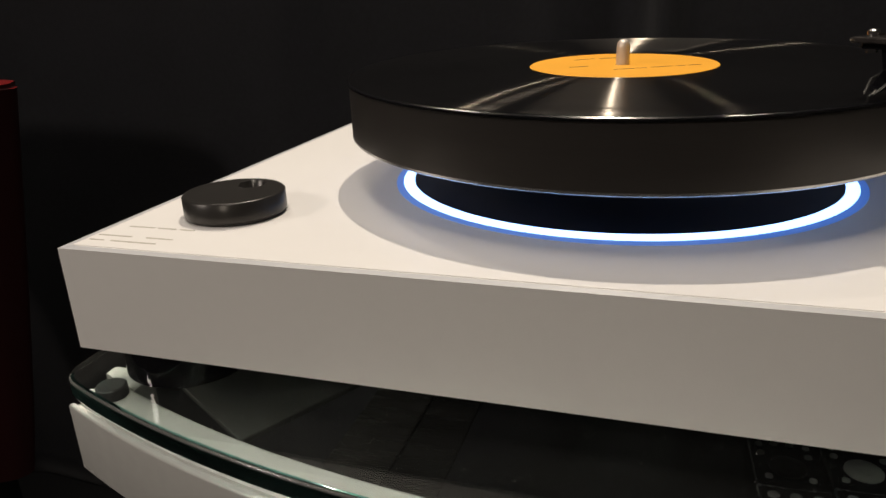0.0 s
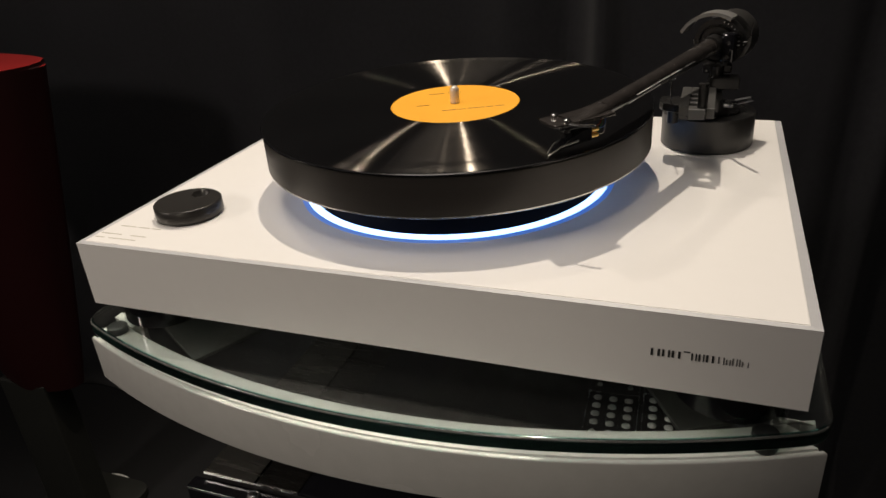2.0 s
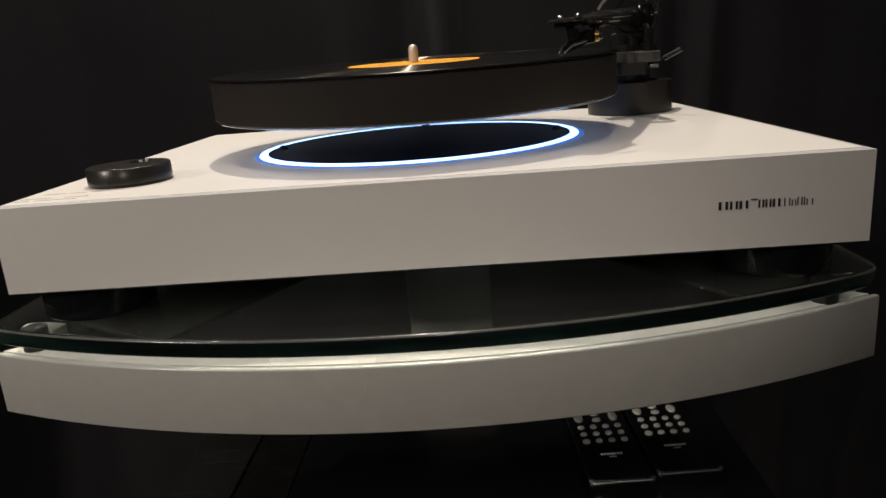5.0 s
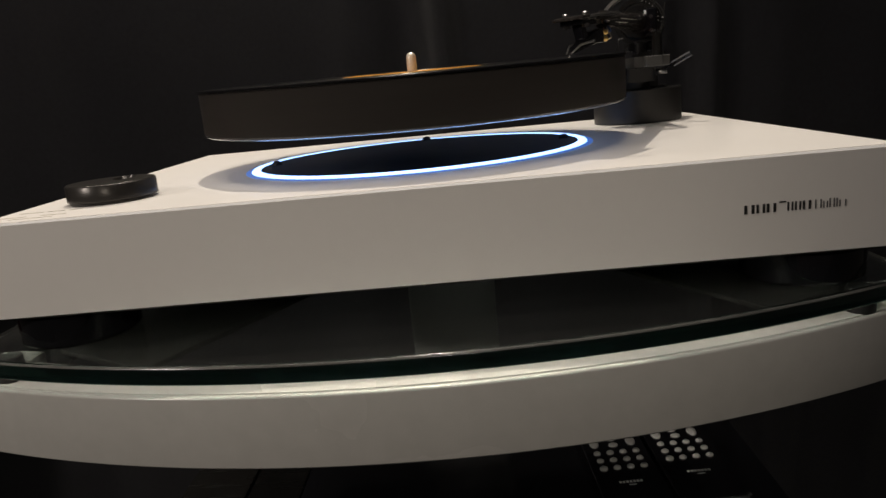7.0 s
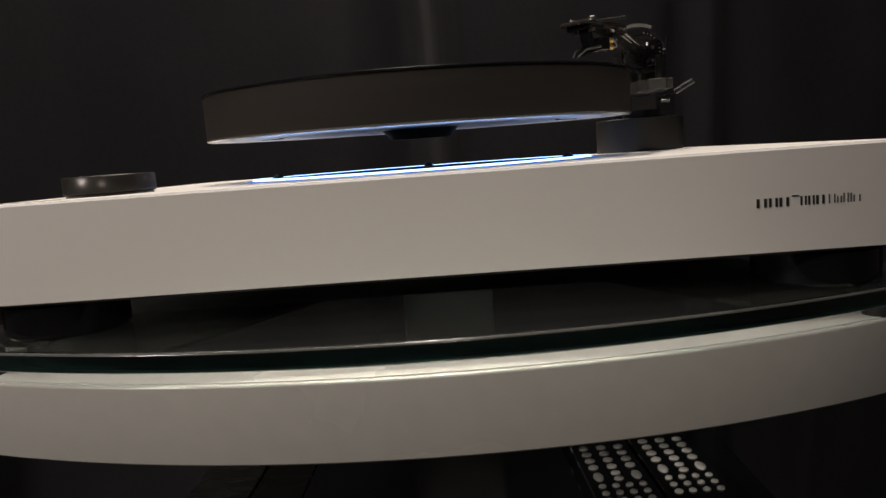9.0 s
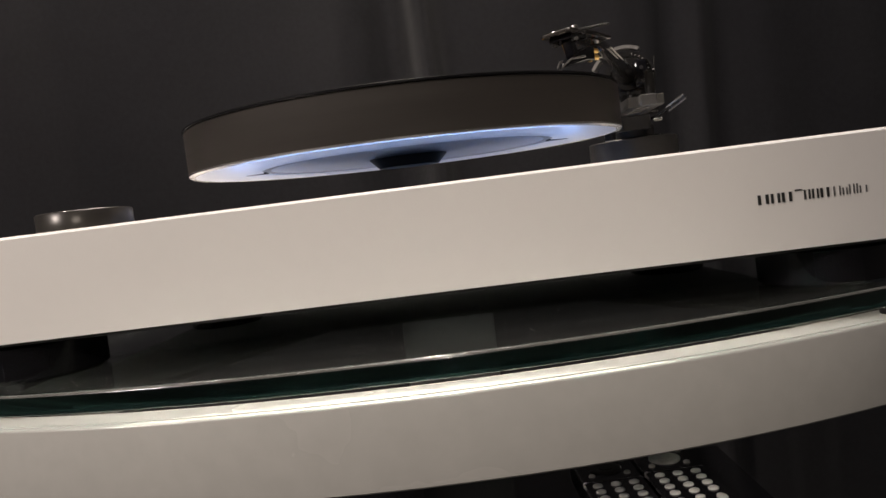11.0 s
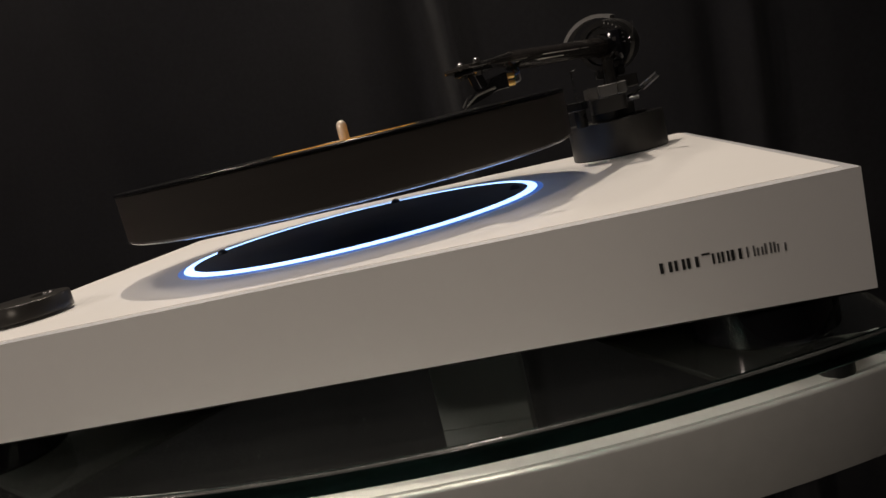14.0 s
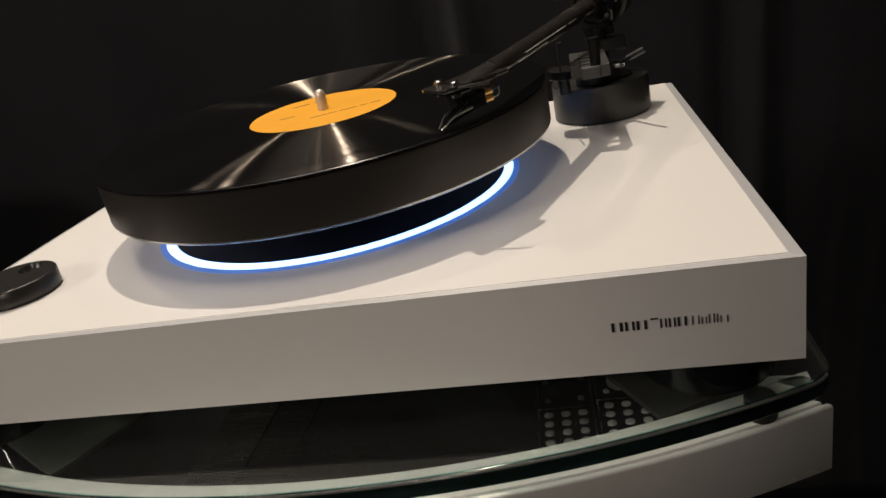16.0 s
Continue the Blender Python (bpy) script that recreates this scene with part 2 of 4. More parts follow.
def lathe(profile, segments=96, bm=None, centre=(0, 0)):
    """Turn (radius, z) pairs round z; a radius of 0 closes the end."""
    bm = bm or bmesh.new()
    rings = []
    for r, z in profile:
        if r <= 1e-6:
            rings.append([bm.verts.new((centre[0], centre[1], z))])
        else:
            rings.append([bm.verts.new((centre[0] + r * math.cos(2 * math.pi * i / segments),
                                        centre[1] + r * math.sin(2 * math.pi * i / segments), z)) for i in range(segments)])
    for a, b in zip(rings, rings[1:]):
        for i in range(segments):
            j = (i + 1) % segments
            if len(a) == 1 and len(b) == 1:
                break
            if len(a) == 1:
                bm.faces.new((a[0], b[j], b[i]))
            elif len(b) == 1:
                bm.faces.new((a[i], a[j], b[0]))
            else:
                bm.faces.new((a[i], a[j], b[j], b[i]))
    return bm


def tube(points, radius, segments=12, bm=None):
    """A round bar along points; radius one number or one a point."""
    bm = bm or bmesh.new()
    pts = [Vector(p) for p in points]
    radii = radius if isinstance(radius, (list, tuple)) else [radius] * len(pts)
    side, rings = None, []
    for i, p in enumerate(pts):
        way = (pts[min(i + 1, len(pts) - 1)] - pts[max(i - 1, 0)]).normalized()
        if side is None:
            side = way.orthogonal().normalized()
        side = (side - way * side.dot(way)).normalized()
        up = way.cross(side)
        rings.append([bm.verts.new(p + radii[i] * (math.cos(2 * math.pi * k / segments) * side + math.sin(2 * math.pi * k / segments) * up))
                      for k in range(segments)])
    for a, b in zip(rings, rings[1:]):
        for k in range(segments):
            j = (k + 1) % segments
            bm.faces.new((a[k], a[j], b[j], b[k]))
    bm.faces.new(rings[0][::-1])
    bm.faces.new(rings[-1])
    return bm


def prism(outline, z0, z1, bevel=0.0, segments=2, bm=None):
    """A flat outline of (x, y), raised from z0 to z1."""
    bm = bm or bmesh.new()
    low = [bm.verts.new((x, y, z0)) for x, y in outline]
    high = [bm.verts.new((x, y, z1)) for x, y in outline]
    n = len(outline)
    caps = [bm.faces.new(low[::-1]), bm.faces.new(high)]
    for i in range(n):
        bm.faces.new((low[i], low[(i + 1) % n], high[(i + 1) % n], high[i]))
    if bevel:
        edges = {e for f in caps for e in f.edges}
        bmesh.ops.bevel(bm, geom=list(edges), offset=bevel, segments=segments, profile=0.5, affect="EDGES")
    return bm


def curve_points(points, steps=8):
    """A smooth line through points (Catmull-Rom)."""
    p = [Vector(q) for q in points]
    p = [2 * p[0] - p[1]] + p + [2 * p[-1] - p[-2]]
    out = []
    for i in range(1, len(p) - 2):
        for s in range(steps):
            t = s / steps
            out.append(0.5 * (2 * p[i] + (p[i + 1] - p[i - 1]) * t + (2 * p[i - 1] - 5 * p[i] + 4 * p[i + 1] - p[i + 2]) * t * t
                              + (3 * p[i] - p[i - 1] - 3 * p[i + 1] + p[i + 2]) * t ** 3))
    return out + [p[-2]]


def rounded(x0, x1, y0, y1, r, steps=5):
    """The outline of a rectangle with round corners."""
    out = []
    for cx, cy, a in ((x1 - r, y0 + r, -90), (x1 - r, y1 - r, 0), (x0 + r, y1 - r, 90), (x0 + r, y0 + r, 180)):
        out += [(cx + r * math.cos(radians(a + 90 * k / steps)), cy + r * math.sin(radians(a + 90 * k / steps))) for k in range(steps + 1)]
    return out


# ---------------------------------------------------------------- the room
FLOOR_Z, ROOM_X, ROOM_BACK, ROOM_FRONT, ROOM_TOP = -0.20, 2.6, 2.4, -3.2, 3.0
tagged(part("floor", box(-ROOM_X, ROOM_X, ROOM_FRONT, ROOM_BACK, FLOOR_Z - 0.1, FLOOR_Z), CARPET), "dark grey short-pile carpet floor of the showroom", "floor", kind="structure")
tagged(part("ceiling", box(-ROOM_X, ROOM_X, ROOM_FRONT, ROOM_BACK, ROOM_TOP, ROOM_TOP + 0.1), CEILING), "dark painted showroom ceiling", "ceiling", kind="structure")
for name, b in (("wall_north", (-ROOM_X, ROOM_X, ROOM_BACK, ROOM_BACK + 0.1)), ("wall_south", (-ROOM_X, ROOM_X, ROOM_FRONT - 0.1, ROOM_FRONT)),
                ("wall_east", (ROOM_X, ROOM_X + 0.1, ROOM_FRONT, ROOM_BACK)), ("wall_west", (-ROOM_X - 0.1, -ROOM_X, ROOM_FRONT, ROOM_BACK))):
    tagged(part(name, box(*b, FLOOR_Z, ROOM_TOP), WALL), "plain grey showroom wall", "wall", kind="structure")


def drape(name, x0, x1, y, top, seed):
    """A hanging cloth sheet with uneven vertical folds, 4 mm thick."""
    rnd = random.Random(seed)
    folds = [(rnd.uniform(x0, x1), rnd.uniform(0.05, 0.13), rnd.uniform(-0.014, 0.014)) for _ in range(int((x1 - x0) * 7))]
    folds += [(-0.022, 0.024, -0.040), (-0.085, 0.034, 0.026), (-0.17, 0.045, -0.012), (0.46, 0.02, -0.02), (0.42, 0.03, 0.012)]
    bm = bmesh.new()
    nx, nz = int((x1 - x0) / 0.008), 24
    grid = []
    for i in range(nx + 1):
        x = x0 + (x1 - x0) * i / nx
        col = []
        for j in range(nz + 1):
            z = FLOOR_Z + 0.005 + (top - FLOOR_Z) * j / nz
            d = sum(a * math.exp(-((x - c - 0.02 * math.sin(2.1 * z + 9 * c)) / w) ** 2) for c, w, a in folds if abs(x - c) < 4 * w)
            d += 0.006 * noise.noise((x * 5, z * 2.5, seed))
            col.append(bm.verts.new((x, y + d, z)))
        grid.append(col)
    for i in range(nx):
        for j in range(nz):
            bm.faces.new((grid[i][j], grid[i + 1][j], grid[i + 1][j + 1], grid[i][j + 1]))
    bmesh.ops.solidify(bm, geom=bm.faces[:], thickness=0.004)
    ob = part(name, bm, CURTAIN, smooth=True, angle=80)
    return tagged(ob, "black cloth drape hanging in soft vertical folds", "curtain")


drape("curtain", -2.4, 2.4, 0.92, 1.62, 5)

# ---------------------------------------------------------------- rack
rack = thing("hifi_rack", (0, 0.2, FLOOR_Z), "audio rack with curved white rail and glass top", "rack")


def arc_y(x, inset=0.0):
    """Front line of the bowed shelf, its ends a little askew."""
    r, cx, cy = 0.647 - inset, -0.003, 0.602
    return cy - math.sqrt(r * r - (x - cx) ** 2) + 0.018 * (x - cx)


def place(ob, at=(0, 0.2, FLOOR_Z)):
    """Parts are drawn in world places; move them under a thing whose Empty stands at a place."""
    ob.matrix_parent_inverse = Matrix.Translation(at).inverted()
    return ob


RAIL = [(0.0008, 0.7235), (0, 0.7243), (0, 0.7606), (0.0003, 0.7614), (0.0009, 0.7619), (0.0016, 0.7620), (0.0024, 0.7620), (0.0028, 0.7606),
        (0.0042, 0.7606), (0.0046, 0.7620), (0.0208, 0.7620), (0.0220, 0.7612), (0.0220, 0.7243), (0.0212, 0.7235)]
bm = bmesh.new()
steps = 80
rows = []
for i in range(steps + 1):
    row = []
    for d, z in RAIL:
        x = (-0.262 + d) + (0.519 - 2 * d) * i / steps
        row.append(bm.verts.new((x, arc_y(x, d), z)))
    rows.append(row)
for p, q in zip(rows, rows[1:]):
    for k in range(len(RAIL)):
        j = (k + 1) % len(RAIL)
        bm.faces.new((p[k], p[j], q[j], q[k]))
bm.faces.new(rows[0])
bm.faces.new(rows[-1][::-1])
place(part("front_rail", bm, GLOSS_WHITE, rack, "bowed rail in gloss white paint", True, 32))
for x0, x1 in ((-0.2570, -0.2300), (0.2285, 0.2520)):
    edge = [(x0 + (x1 - x0) * k / 6, arc_y(x0 + (x1 - x0) * k / 6, 0.0222)) for k in range(7)]
    place(part("rail_end", prism(edge + [(x1, 0.030), (x1 - 0.5 * (x1 - x0), 0.034), (x0, 0.034)], 0.7243, 0.7618, 0.0006), GLOSS_WHITE, rack, "white corner block behind the rail"))
gx = [-0.2645 + 0.524 * i / 64 for i in range(65)]
front = [(x, arc_y(x) - 0.0005) for x in gx]


def soft_corner(a, b, c, r=0.02, steps=6):
    a, b, c = Vector(a), Vector(b), Vector(c)
    p, q = b + (a - b).normalized() * r, b + (c - b).normalized() * r
    return [tuple((1 - t) ** 2 * p + 2 * t * (1 - t) * b + t * t * q) for t in (k / steps for k in range(steps + 1))]


mid = [p for p in front if -0.245 < p[0] < 0.240]
outline = soft_corner((-0.2645, 0.1), front[0], mid[0], 0.016) + mid + soft_corner(mid[-1], front[-1], (0.2595, 0.1), 0.016) + [(0.2595, 0.40), (-0.2645, 0.40)]
bm = bmesh.new()
count = len(outline)
inward = []
for i in range(count):
    p, q, r = Vector(outline[i - 1]), Vector(outline[i]), Vector(outline[(i + 1) % count])
    u, v = (q - p).normalized(), (r - q).normalized()
    inward.append(Vector((-(u.y + v.y), u.x + v.x)).normalized())
rings = []
for k in range(11):
    a = radians(-90 + 18 * k)
    c, q = max(0.0, math.cos(a)) ** 0.55, math.copysign(abs(math.sin(a)) ** 0.55, math.sin(a))
    rings.append([bm.verts.new((x + w.x * 0.0026 * (1 - c), y + w.y * 0.0026 * (1 - c), 0.773 + 0.005 * q)) for (x, y), w in zip(outline, inward)])
for k, (p, q) in enumerate(zip(rings, rings[1:])):
    for i in range(count):
        j = (i + 1) % count
        bm.faces.new((p[i], p[j], q[j], q[i])).material_index = (2 if k in (7, 8) else 1) if 3 <= i <= count - 7 else 0
bm.faces.new(rings[0][::-1])
bm.faces.new(rings[-1])
shelf = place(part("glass_shelf", bm, [GLASS, GLASS_EDGE, GLASS_ARRIS], rack, "thick clear glass with dark green polished edge", True, 60))
shelf.visible_shadow = False
for x, y in ((-0.237, 0.009), (0.224, 0.011), (-0.225, 0.36), (0.223, 0.36)):
    place(part("glass_pad", lathe([(0, 0.7615), (0.0072, 0.7615), (0.0075, 0.7622), (0.0075, 0.7672), (0.0068, 0.7679), (0, 0.7679)], 28, centre=(x, y)), BLACK_RUBBER, rack, "black rubber pad under the glass", True))
place(part("back_board", box(-0.2405, 0.2375, 0.095, 0.40, 0.7640, 0.7665, 0.0005, 1), BLACK_UNDER, rack, "black board under the glass"))
for x in (-0.235, 0.232):
    place(part("side_rail", box(x - 0.006, x + 0.006, 0.050, 0.42, 0.745, 0.7638, 0.002), BLACK_UNDER, rack, "black steel side rail"))
# two grey arms under the glass, running from the front corners towards the pillar
for s in (-1, 1):
    arm_line = [(0.0005 + s * x, y) for x, y in ((0.156 if s < 0 else 0.178, 0.0), (0.046 if s < 0 else 0.068, 0.20), (0.046, 0.42), (0.150, 0.42), (0.2250, 0.30), (0.2250, 0.036))]
    arm_line[0] = (arm_line[0][0], arc_y(arm_line[0][0], 0.0230))
    place(part("frame_arm", prism(arm_line, 0.7570, 0.7600, 0.0006), FRAME_GREY, rack, "dark grey steel frame arm"))
# pillar with a round cable hole
bm = bmesh.new()
px0, px1, hz, hr = -0.056, 0.043, 0.532, 0.019
hole = [(-0.003 + hr * math.cos(2 * math.pi * k / 32), hz + hr * math.sin(2 * math.pi * k / 32)) for k in range(32)]
edge = []
for k in range(32):
    a = 2 * math.pi * k / 32
    s = 1 / max(abs(math.cos(a)), abs(math.sin(a)))
    edge.append((-0.003 + 0.040 * s * math.cos(a), hz + 0.040 * s * math.sin(a)))
for y in (0.43, 0.436):
    h = [bm.verts.new((x, y, z)) for x, z in hole]
    e = [bm.verts.new((x, y, z)) for x, z in edge]
    for k in range(32):
        bm.faces.new((h[k], h[(k + 1) % 32], e[(k + 1) % 32], e[k]))
bm = box(px0, px1, 0.43, 0.47, hz + 0.0401, 0.742, 0.001, 1, bm)
bm = box(px0, px1, 0.43, 0.47, FLOOR_Z + 0.02, hz - 0.0401, 0.001, 1, bm)
bm = box(px0, -0.0431, 0.43, 0.47, hz - 0.04, hz + 0.04, 0, 1, bm)
bm = box(0.0371, px1, 0.43, 0.47, hz - 0.04, hz + 0.04, 0, 1, bm)
place(part("pillar", bm, PILLAR, rack, "grey steel pillar with a round cable hole"))
place(part("lower_shelf", prism(rounded(-0.255, 0.253, -0.005, 0.42, 0.02), 0.470, 0.480, 0.002), BLACK_GLOSS, rack, "black glass lower shelf"))
place(part("pillar_base", prism(rounded(-0.22, 0.22, 0.10, 0.52, 0.04), FLOOR_Z, FLOOR_Z + 0.025, 0.004), STAND, rack, "dark steel floor plate"))

# dust on the glass
rnd = random.Random(11)
bm = bmesh.new()
for _ in range(420):
    x, y = rnd.gauss(-0.03, 0.11), rnd.uniform(-0.040, 0.05)
    if abs(x) > 0.24 or y < arc_y(x) + 0.006:
        continue
    s = rnd.uniform(0.00008, 0.00034) * rnd.uniform(0.6, 1.0)
    bmesh.ops.create_icosphere(bm, subdivisions=1, radius=s, matrix=Matrix.Translation((x, y, 0.7781)) @ Matrix.Diagonal((1, rnd.uniform(0.5, 1.5), 0.5, 1)))
tagged(part("dust", bm, DUST), "fine pale dust specks lying on the glass shelf", "dust", kind="stuff")

# ---------------------------------------------------------------- amplifier and what lies on it
amp = thing("amplifier", (0, 0.16, 0.48), "black brushed-metal amplifier standing on the lower rack shelf", "amplifier")
AMP = (0, 0.16, 0.48)
place(part("case", box(-0.222, 0.222, 0.0432, 0.312, 0.487, 0.592, 0.002), AMP_BLACK, amp), AMP)
for x0, x1, mat in ((-0.228, -0.1745, AMP_SATIN), (-0.1720, -0.129, AMP_SATIN), (-0.1280, 0.228, BLACK_GLOSS)):
    place(part("top_plate", box(x0, x1, 0.044, 0.312, 0.5922, 0.5955, 0.0005, 1), mat, amp, "satin grey-brown plate" if mat is AMP_SATIN else "glossy black plate"), AMP)
place(part("plate_edge", box(-0.228, -0.129, 0.0432, 0.0439, 0.5930, 0.5952), CHROME, amp, "thin bright edge"), AMP)
place(part("front_panel", box(-0.238, 0.238, 0.029, 0.0428, 0.485, 0.589, 0.0012), BLACK_GLOSS, amp, "glossy black front panel"), AMP)
place(part("panel_trim", box(-0.238, 0.238, 0.0280, 0.0288, 0.5868, 0.5888), CHROME, amp, "thin bright edge of the front panel"), AMP)
place(part("stud", lathe([(0, 0.5889), (0.0062, 0.5889), (0.0060, 0.5905), (0.0042, 0.5922), (0, 0.5930)], 24, centre=(-0.170, 0.0355)), CHROME, amp, "small chrome stud", True), AMP)
for x in (-0.19, 0.19):
    for y in (0.06, 0.28):
        place(part("foot", lathe([(0, 0.48), (0.014, 0.48), (0.015, 0.487), (0, 0.487)], 24, centre=(x, y)), BLACK_RUBBER, amp, "", True), AMP)

tagged(part("white_cable", tube(curve_points([(-0.145, 0.3145, 0.589), (-0.122, 0.3145, 0.5958), (-0.095, 0.3145, 0.5960), (-0.070, 0.3145, 0.5910), (-0.01, 0.3145, 0.588)]), 0.0018, 8), CABLE, smooth=True),
       "white cable running along the back edge of the amplifier", "cable")
tagged(part("grey_cable", tube(curve_points([(0.050, 0.3300, 0.520), (0.055, 0.3300, 0.598), (0.074, 0.3300, 0.5985), (0.092, 0.3300, 0.6035), (0.108, 0.3300, 0.6060), (0.120, 0.3300, 0.6005), (0.122, 0.3300, 0.520)]), 0.0015, 8), STEEL, smooth=True),
       "thin grey cable rising in a loop behind the amplifier", "cable")
loop = [(-1.115 + 0.055 * math.cos(a), 0.575 + 0.05 * math.sin(a), FLOOR_Z + 0.009) for a in [radians(20 + 14 * k) for k in range(17)]]
tagged(part("floor_cable", tube(loop, 0.008, 10), CABLE, smooth=True), "white cable loop lying on the dark carpet", "cable")


def remote(place_at, turn, white):
    """A slim remote control, 46 mm wide; its foot end at the origin, its length along y."""
    base = thing("remote_control", place_at, "glossy black remote control with %s buttons on the amplifier" % ("white" if white else "grey"),
                 "remote control", "remote controls on the amplifier")
    base.rotation_euler = (0, 0, radians(turn))
    w, length, h = 0.0232, 0.225, 0.0115
    part("case", prism(rounded(-w, w, 0, length, 0.004), 0, h, 0.0012), BLACK_GLOSS, base, "", True, 50)
    part("end_trim", tube([(-w + 0.002, -0.0006, h - 0.002), (w - 0.002, -0.0006, h - 0.002)], 0.0015, 10), CHROME, base, "chrome strip", True)
    for s in (-1, 1):
        part("side_trim", box(s * w - 0.0006, s * w + 0.0006, 0.004, length - 0.004, h - 0.0030, h - 0.0016), CHROME, base, "thin chrome strip")
        for y in (0.0005, 0.153):
            part("trim_corner", lathe([(0, h - 0.0040), (0.0021, h - 0.0038), (0.0021, h - 0.0006), (0.0008, h + 0.0006), (0, h + 0.0007)], 14, centre=(s * (w - 0.001), y)), CHROME, base, "", True)
    part("cross_trim", tube([(-w + 0.003, 0.153, h), (-0.008, 0.1525, h), (0.008, 0.1525, h), (w - 0.003, 0.153, h)], 0.0004, 6), CHROME, base, "thin chrome line", True)
    mat = BUTTON if white else BUTTON_GREY
    small = lathe([(0, -0.0005), (0.0031, -0.0005), (0.0030, 0.0010), (0.0022, 0.0016), (0, 0.0018)], 16)
    first = part("button", small, mat, base, "", True)
    first.location = (-0.0152, 0.053, h)

    def again(x, y, sx=1.0, sy=1.0):
        o = new("button", first.data)
        o.parent, o.location, o.scale = base, (x, y, h), (sx, sy, 1)
    for row, y in enumerate((0.053, 0.064, 0.075)):
        for col in range(4):
            if row or col:
                again(-0.0152 + 0.0101 * col, y, 0.9, 0.8)
    for s in (-1, 1):
        again(s * 0.0145, 0.0905, 1.2, 2.2)
        again(s * 0.0145, 0.164, 0.9, 0.9)
        again(s * 0.0165, 0.192, 0.9, 0.9)
        again(s * 0.0165, 0.203, 0.9, 0.9)
        again(s * 0.0055, 0.205, 0.9, 0.9)
        again(s * 0.0165, 0.214, 0.9, 0.9)
    again(0, 0.086, 1.2, 0.9)
    again(0, 0.0955, 1.2, 0.9)
    for x in (-0.0145, 0, 0.0145):
        for y in (0.1075, 0.1195, 0.1315, 0.1435):
            again(x, y, 1.3, 1.15)
    part("navigation_pad", lathe([(0, h - 0.0003), (0.0130, h - 0.0003), (0.0130, h + 0.001), (0.0115, h + 0.0016), (0.006, h + 0.0012), (0.0055, h + 0.0019), (0, h + 0.0021)], 40, centre=(0, 0.177)),
         KNOB if not white else BUTTON, base, "round navigation pad", True)
    for k in range(7):
        part("print_bar", box(-0.0085 + 0.0025 * k, -0.0068 + 0.0025 * k, 0.0325, 0.0350, h, h + 0.0002), INK_WHITE, base, "white printed mark")
    part("print_bar", box(-0.0025, 0.0030, 0.0292, 0.0302, h, h + 0.0002), INK_WHITE, base, "white printed mark")
    return base


remote((0.1235, 0.0780, 0.5958), 2.4, False)
remote((0.1745, 0.0860, 0.5958), 2.4, True)

# ---------------------------------------------------------------- turntable
turntable = thing("turntable", (0, 0.18, 0.778), "white turntable plinth with a glowing bluish light ring", "turntable")
TT = (0, 0.18, 0.778)
PW, PD, PZ0, PZ1 = 0.2405, 0.3635, 0.7990, 0.85
# body: sides end in a sloping grey trim
bm = bmesh.new()
loops = [[bm.verts.new(p) for p in ((-PW + i, j, z), (PW - i, j, z), (PW - i, PD - j, z), (-PW + i, PD - j, z))]
         for i, j, z in ((0, 0, PZ0), (0, 0, PZ1 - 0.0013), (0.0058, 0.0026, PZ1 - 0.0004))]
bm.faces.new(loops[0][::-1])
bm.faces.new(loops[2])
for n, (p, q) in enumerate(zip(loops, loops[1:])):
    for k in range(4):
        bm.faces.new((p[k], p[(k + 1) % 4], q[(k + 1) % 4], q[k])).material_index = n
place(part("plinth_body", bm, [WHITE, EDGE_GREY], turntable, "matt white body with grey bevelled top edges"), TT)
place(part("plinth_underside", box(-PW + 0.002, PW - 0.002, 0.002, PD - 0.002, PZ0 - 0.0015, PZ0 - 0.0001), BLACK_UNDER, turntable, "black underside"), TT)
place(part("top_panel", box(-PW + 0.0061, PW - 0.0061, 0.0029, PD - 0.0029, PZ1 - 0.0006, PZ1, 0.0002, 1), WHITE_TOP, turntable, "smooth white top panel"), TT)
for x in (-0.207, 0.204):
    for y in (0.036, 0.326):
        place(part("foot", lathe([(0, 0.7782), (0.030, 0.7782), (0.0320, 0.7800), (0.0320, 0.7955), (0.030, 0.7974), (0, 0.7974)], 64, centre=(x, y)), FOOT, turntable, "black cylindrical foot", True), TT)

# marks on the front: word shapes and a dash, as plain upright bars
THIN_INK = material("thin_ink", (0.10, 0.095, 0.095), 0.5)
for x0, x1 in ((0.1592, 0.1642), (0.1652, 0.1694), (0.1702, 0.1748), (0.1803, 0.1832), (0.1840, 0.1870), (0.1878, 0.1918)):
    for a, b in ((x0, x0 + 0.28 * (x1 - x0)), (x1 - 0.28 * (x1 - x0), x1)):
        place(part("front_mark", box(a, b, -0.00035, 0.0002, 0.8213, 0.8257), INK_BLACK, turntable, "bold black printed bar"), TT)
for x0, x1, h in ((0.1938, 0.1970, 0.8257), (0.1978, 0.2001, 0.8246), (0.2008, 0.2034, 0.8258), (0.2042, 0.2047, 0.8257), (0.2056, 0.2090, 0.8246)):
    for a, b in ((x0, x0 + 0.0006), (x1 - 0.0006, x1)):
        if x1 - x0 > 0.001 or a == x0:
            place(part("front_mark", box(a, b, -0.0003, 0.0002, 0.8213, h), THIN_INK, turntable, "thin grey printed bar"), TT)
place(part("front_mark", box(0.1763, 0.1796, -0.00035, 0.0002, 0.8257, 0.8264), INK_BLACK, turntable, "black printed dash"), TT)
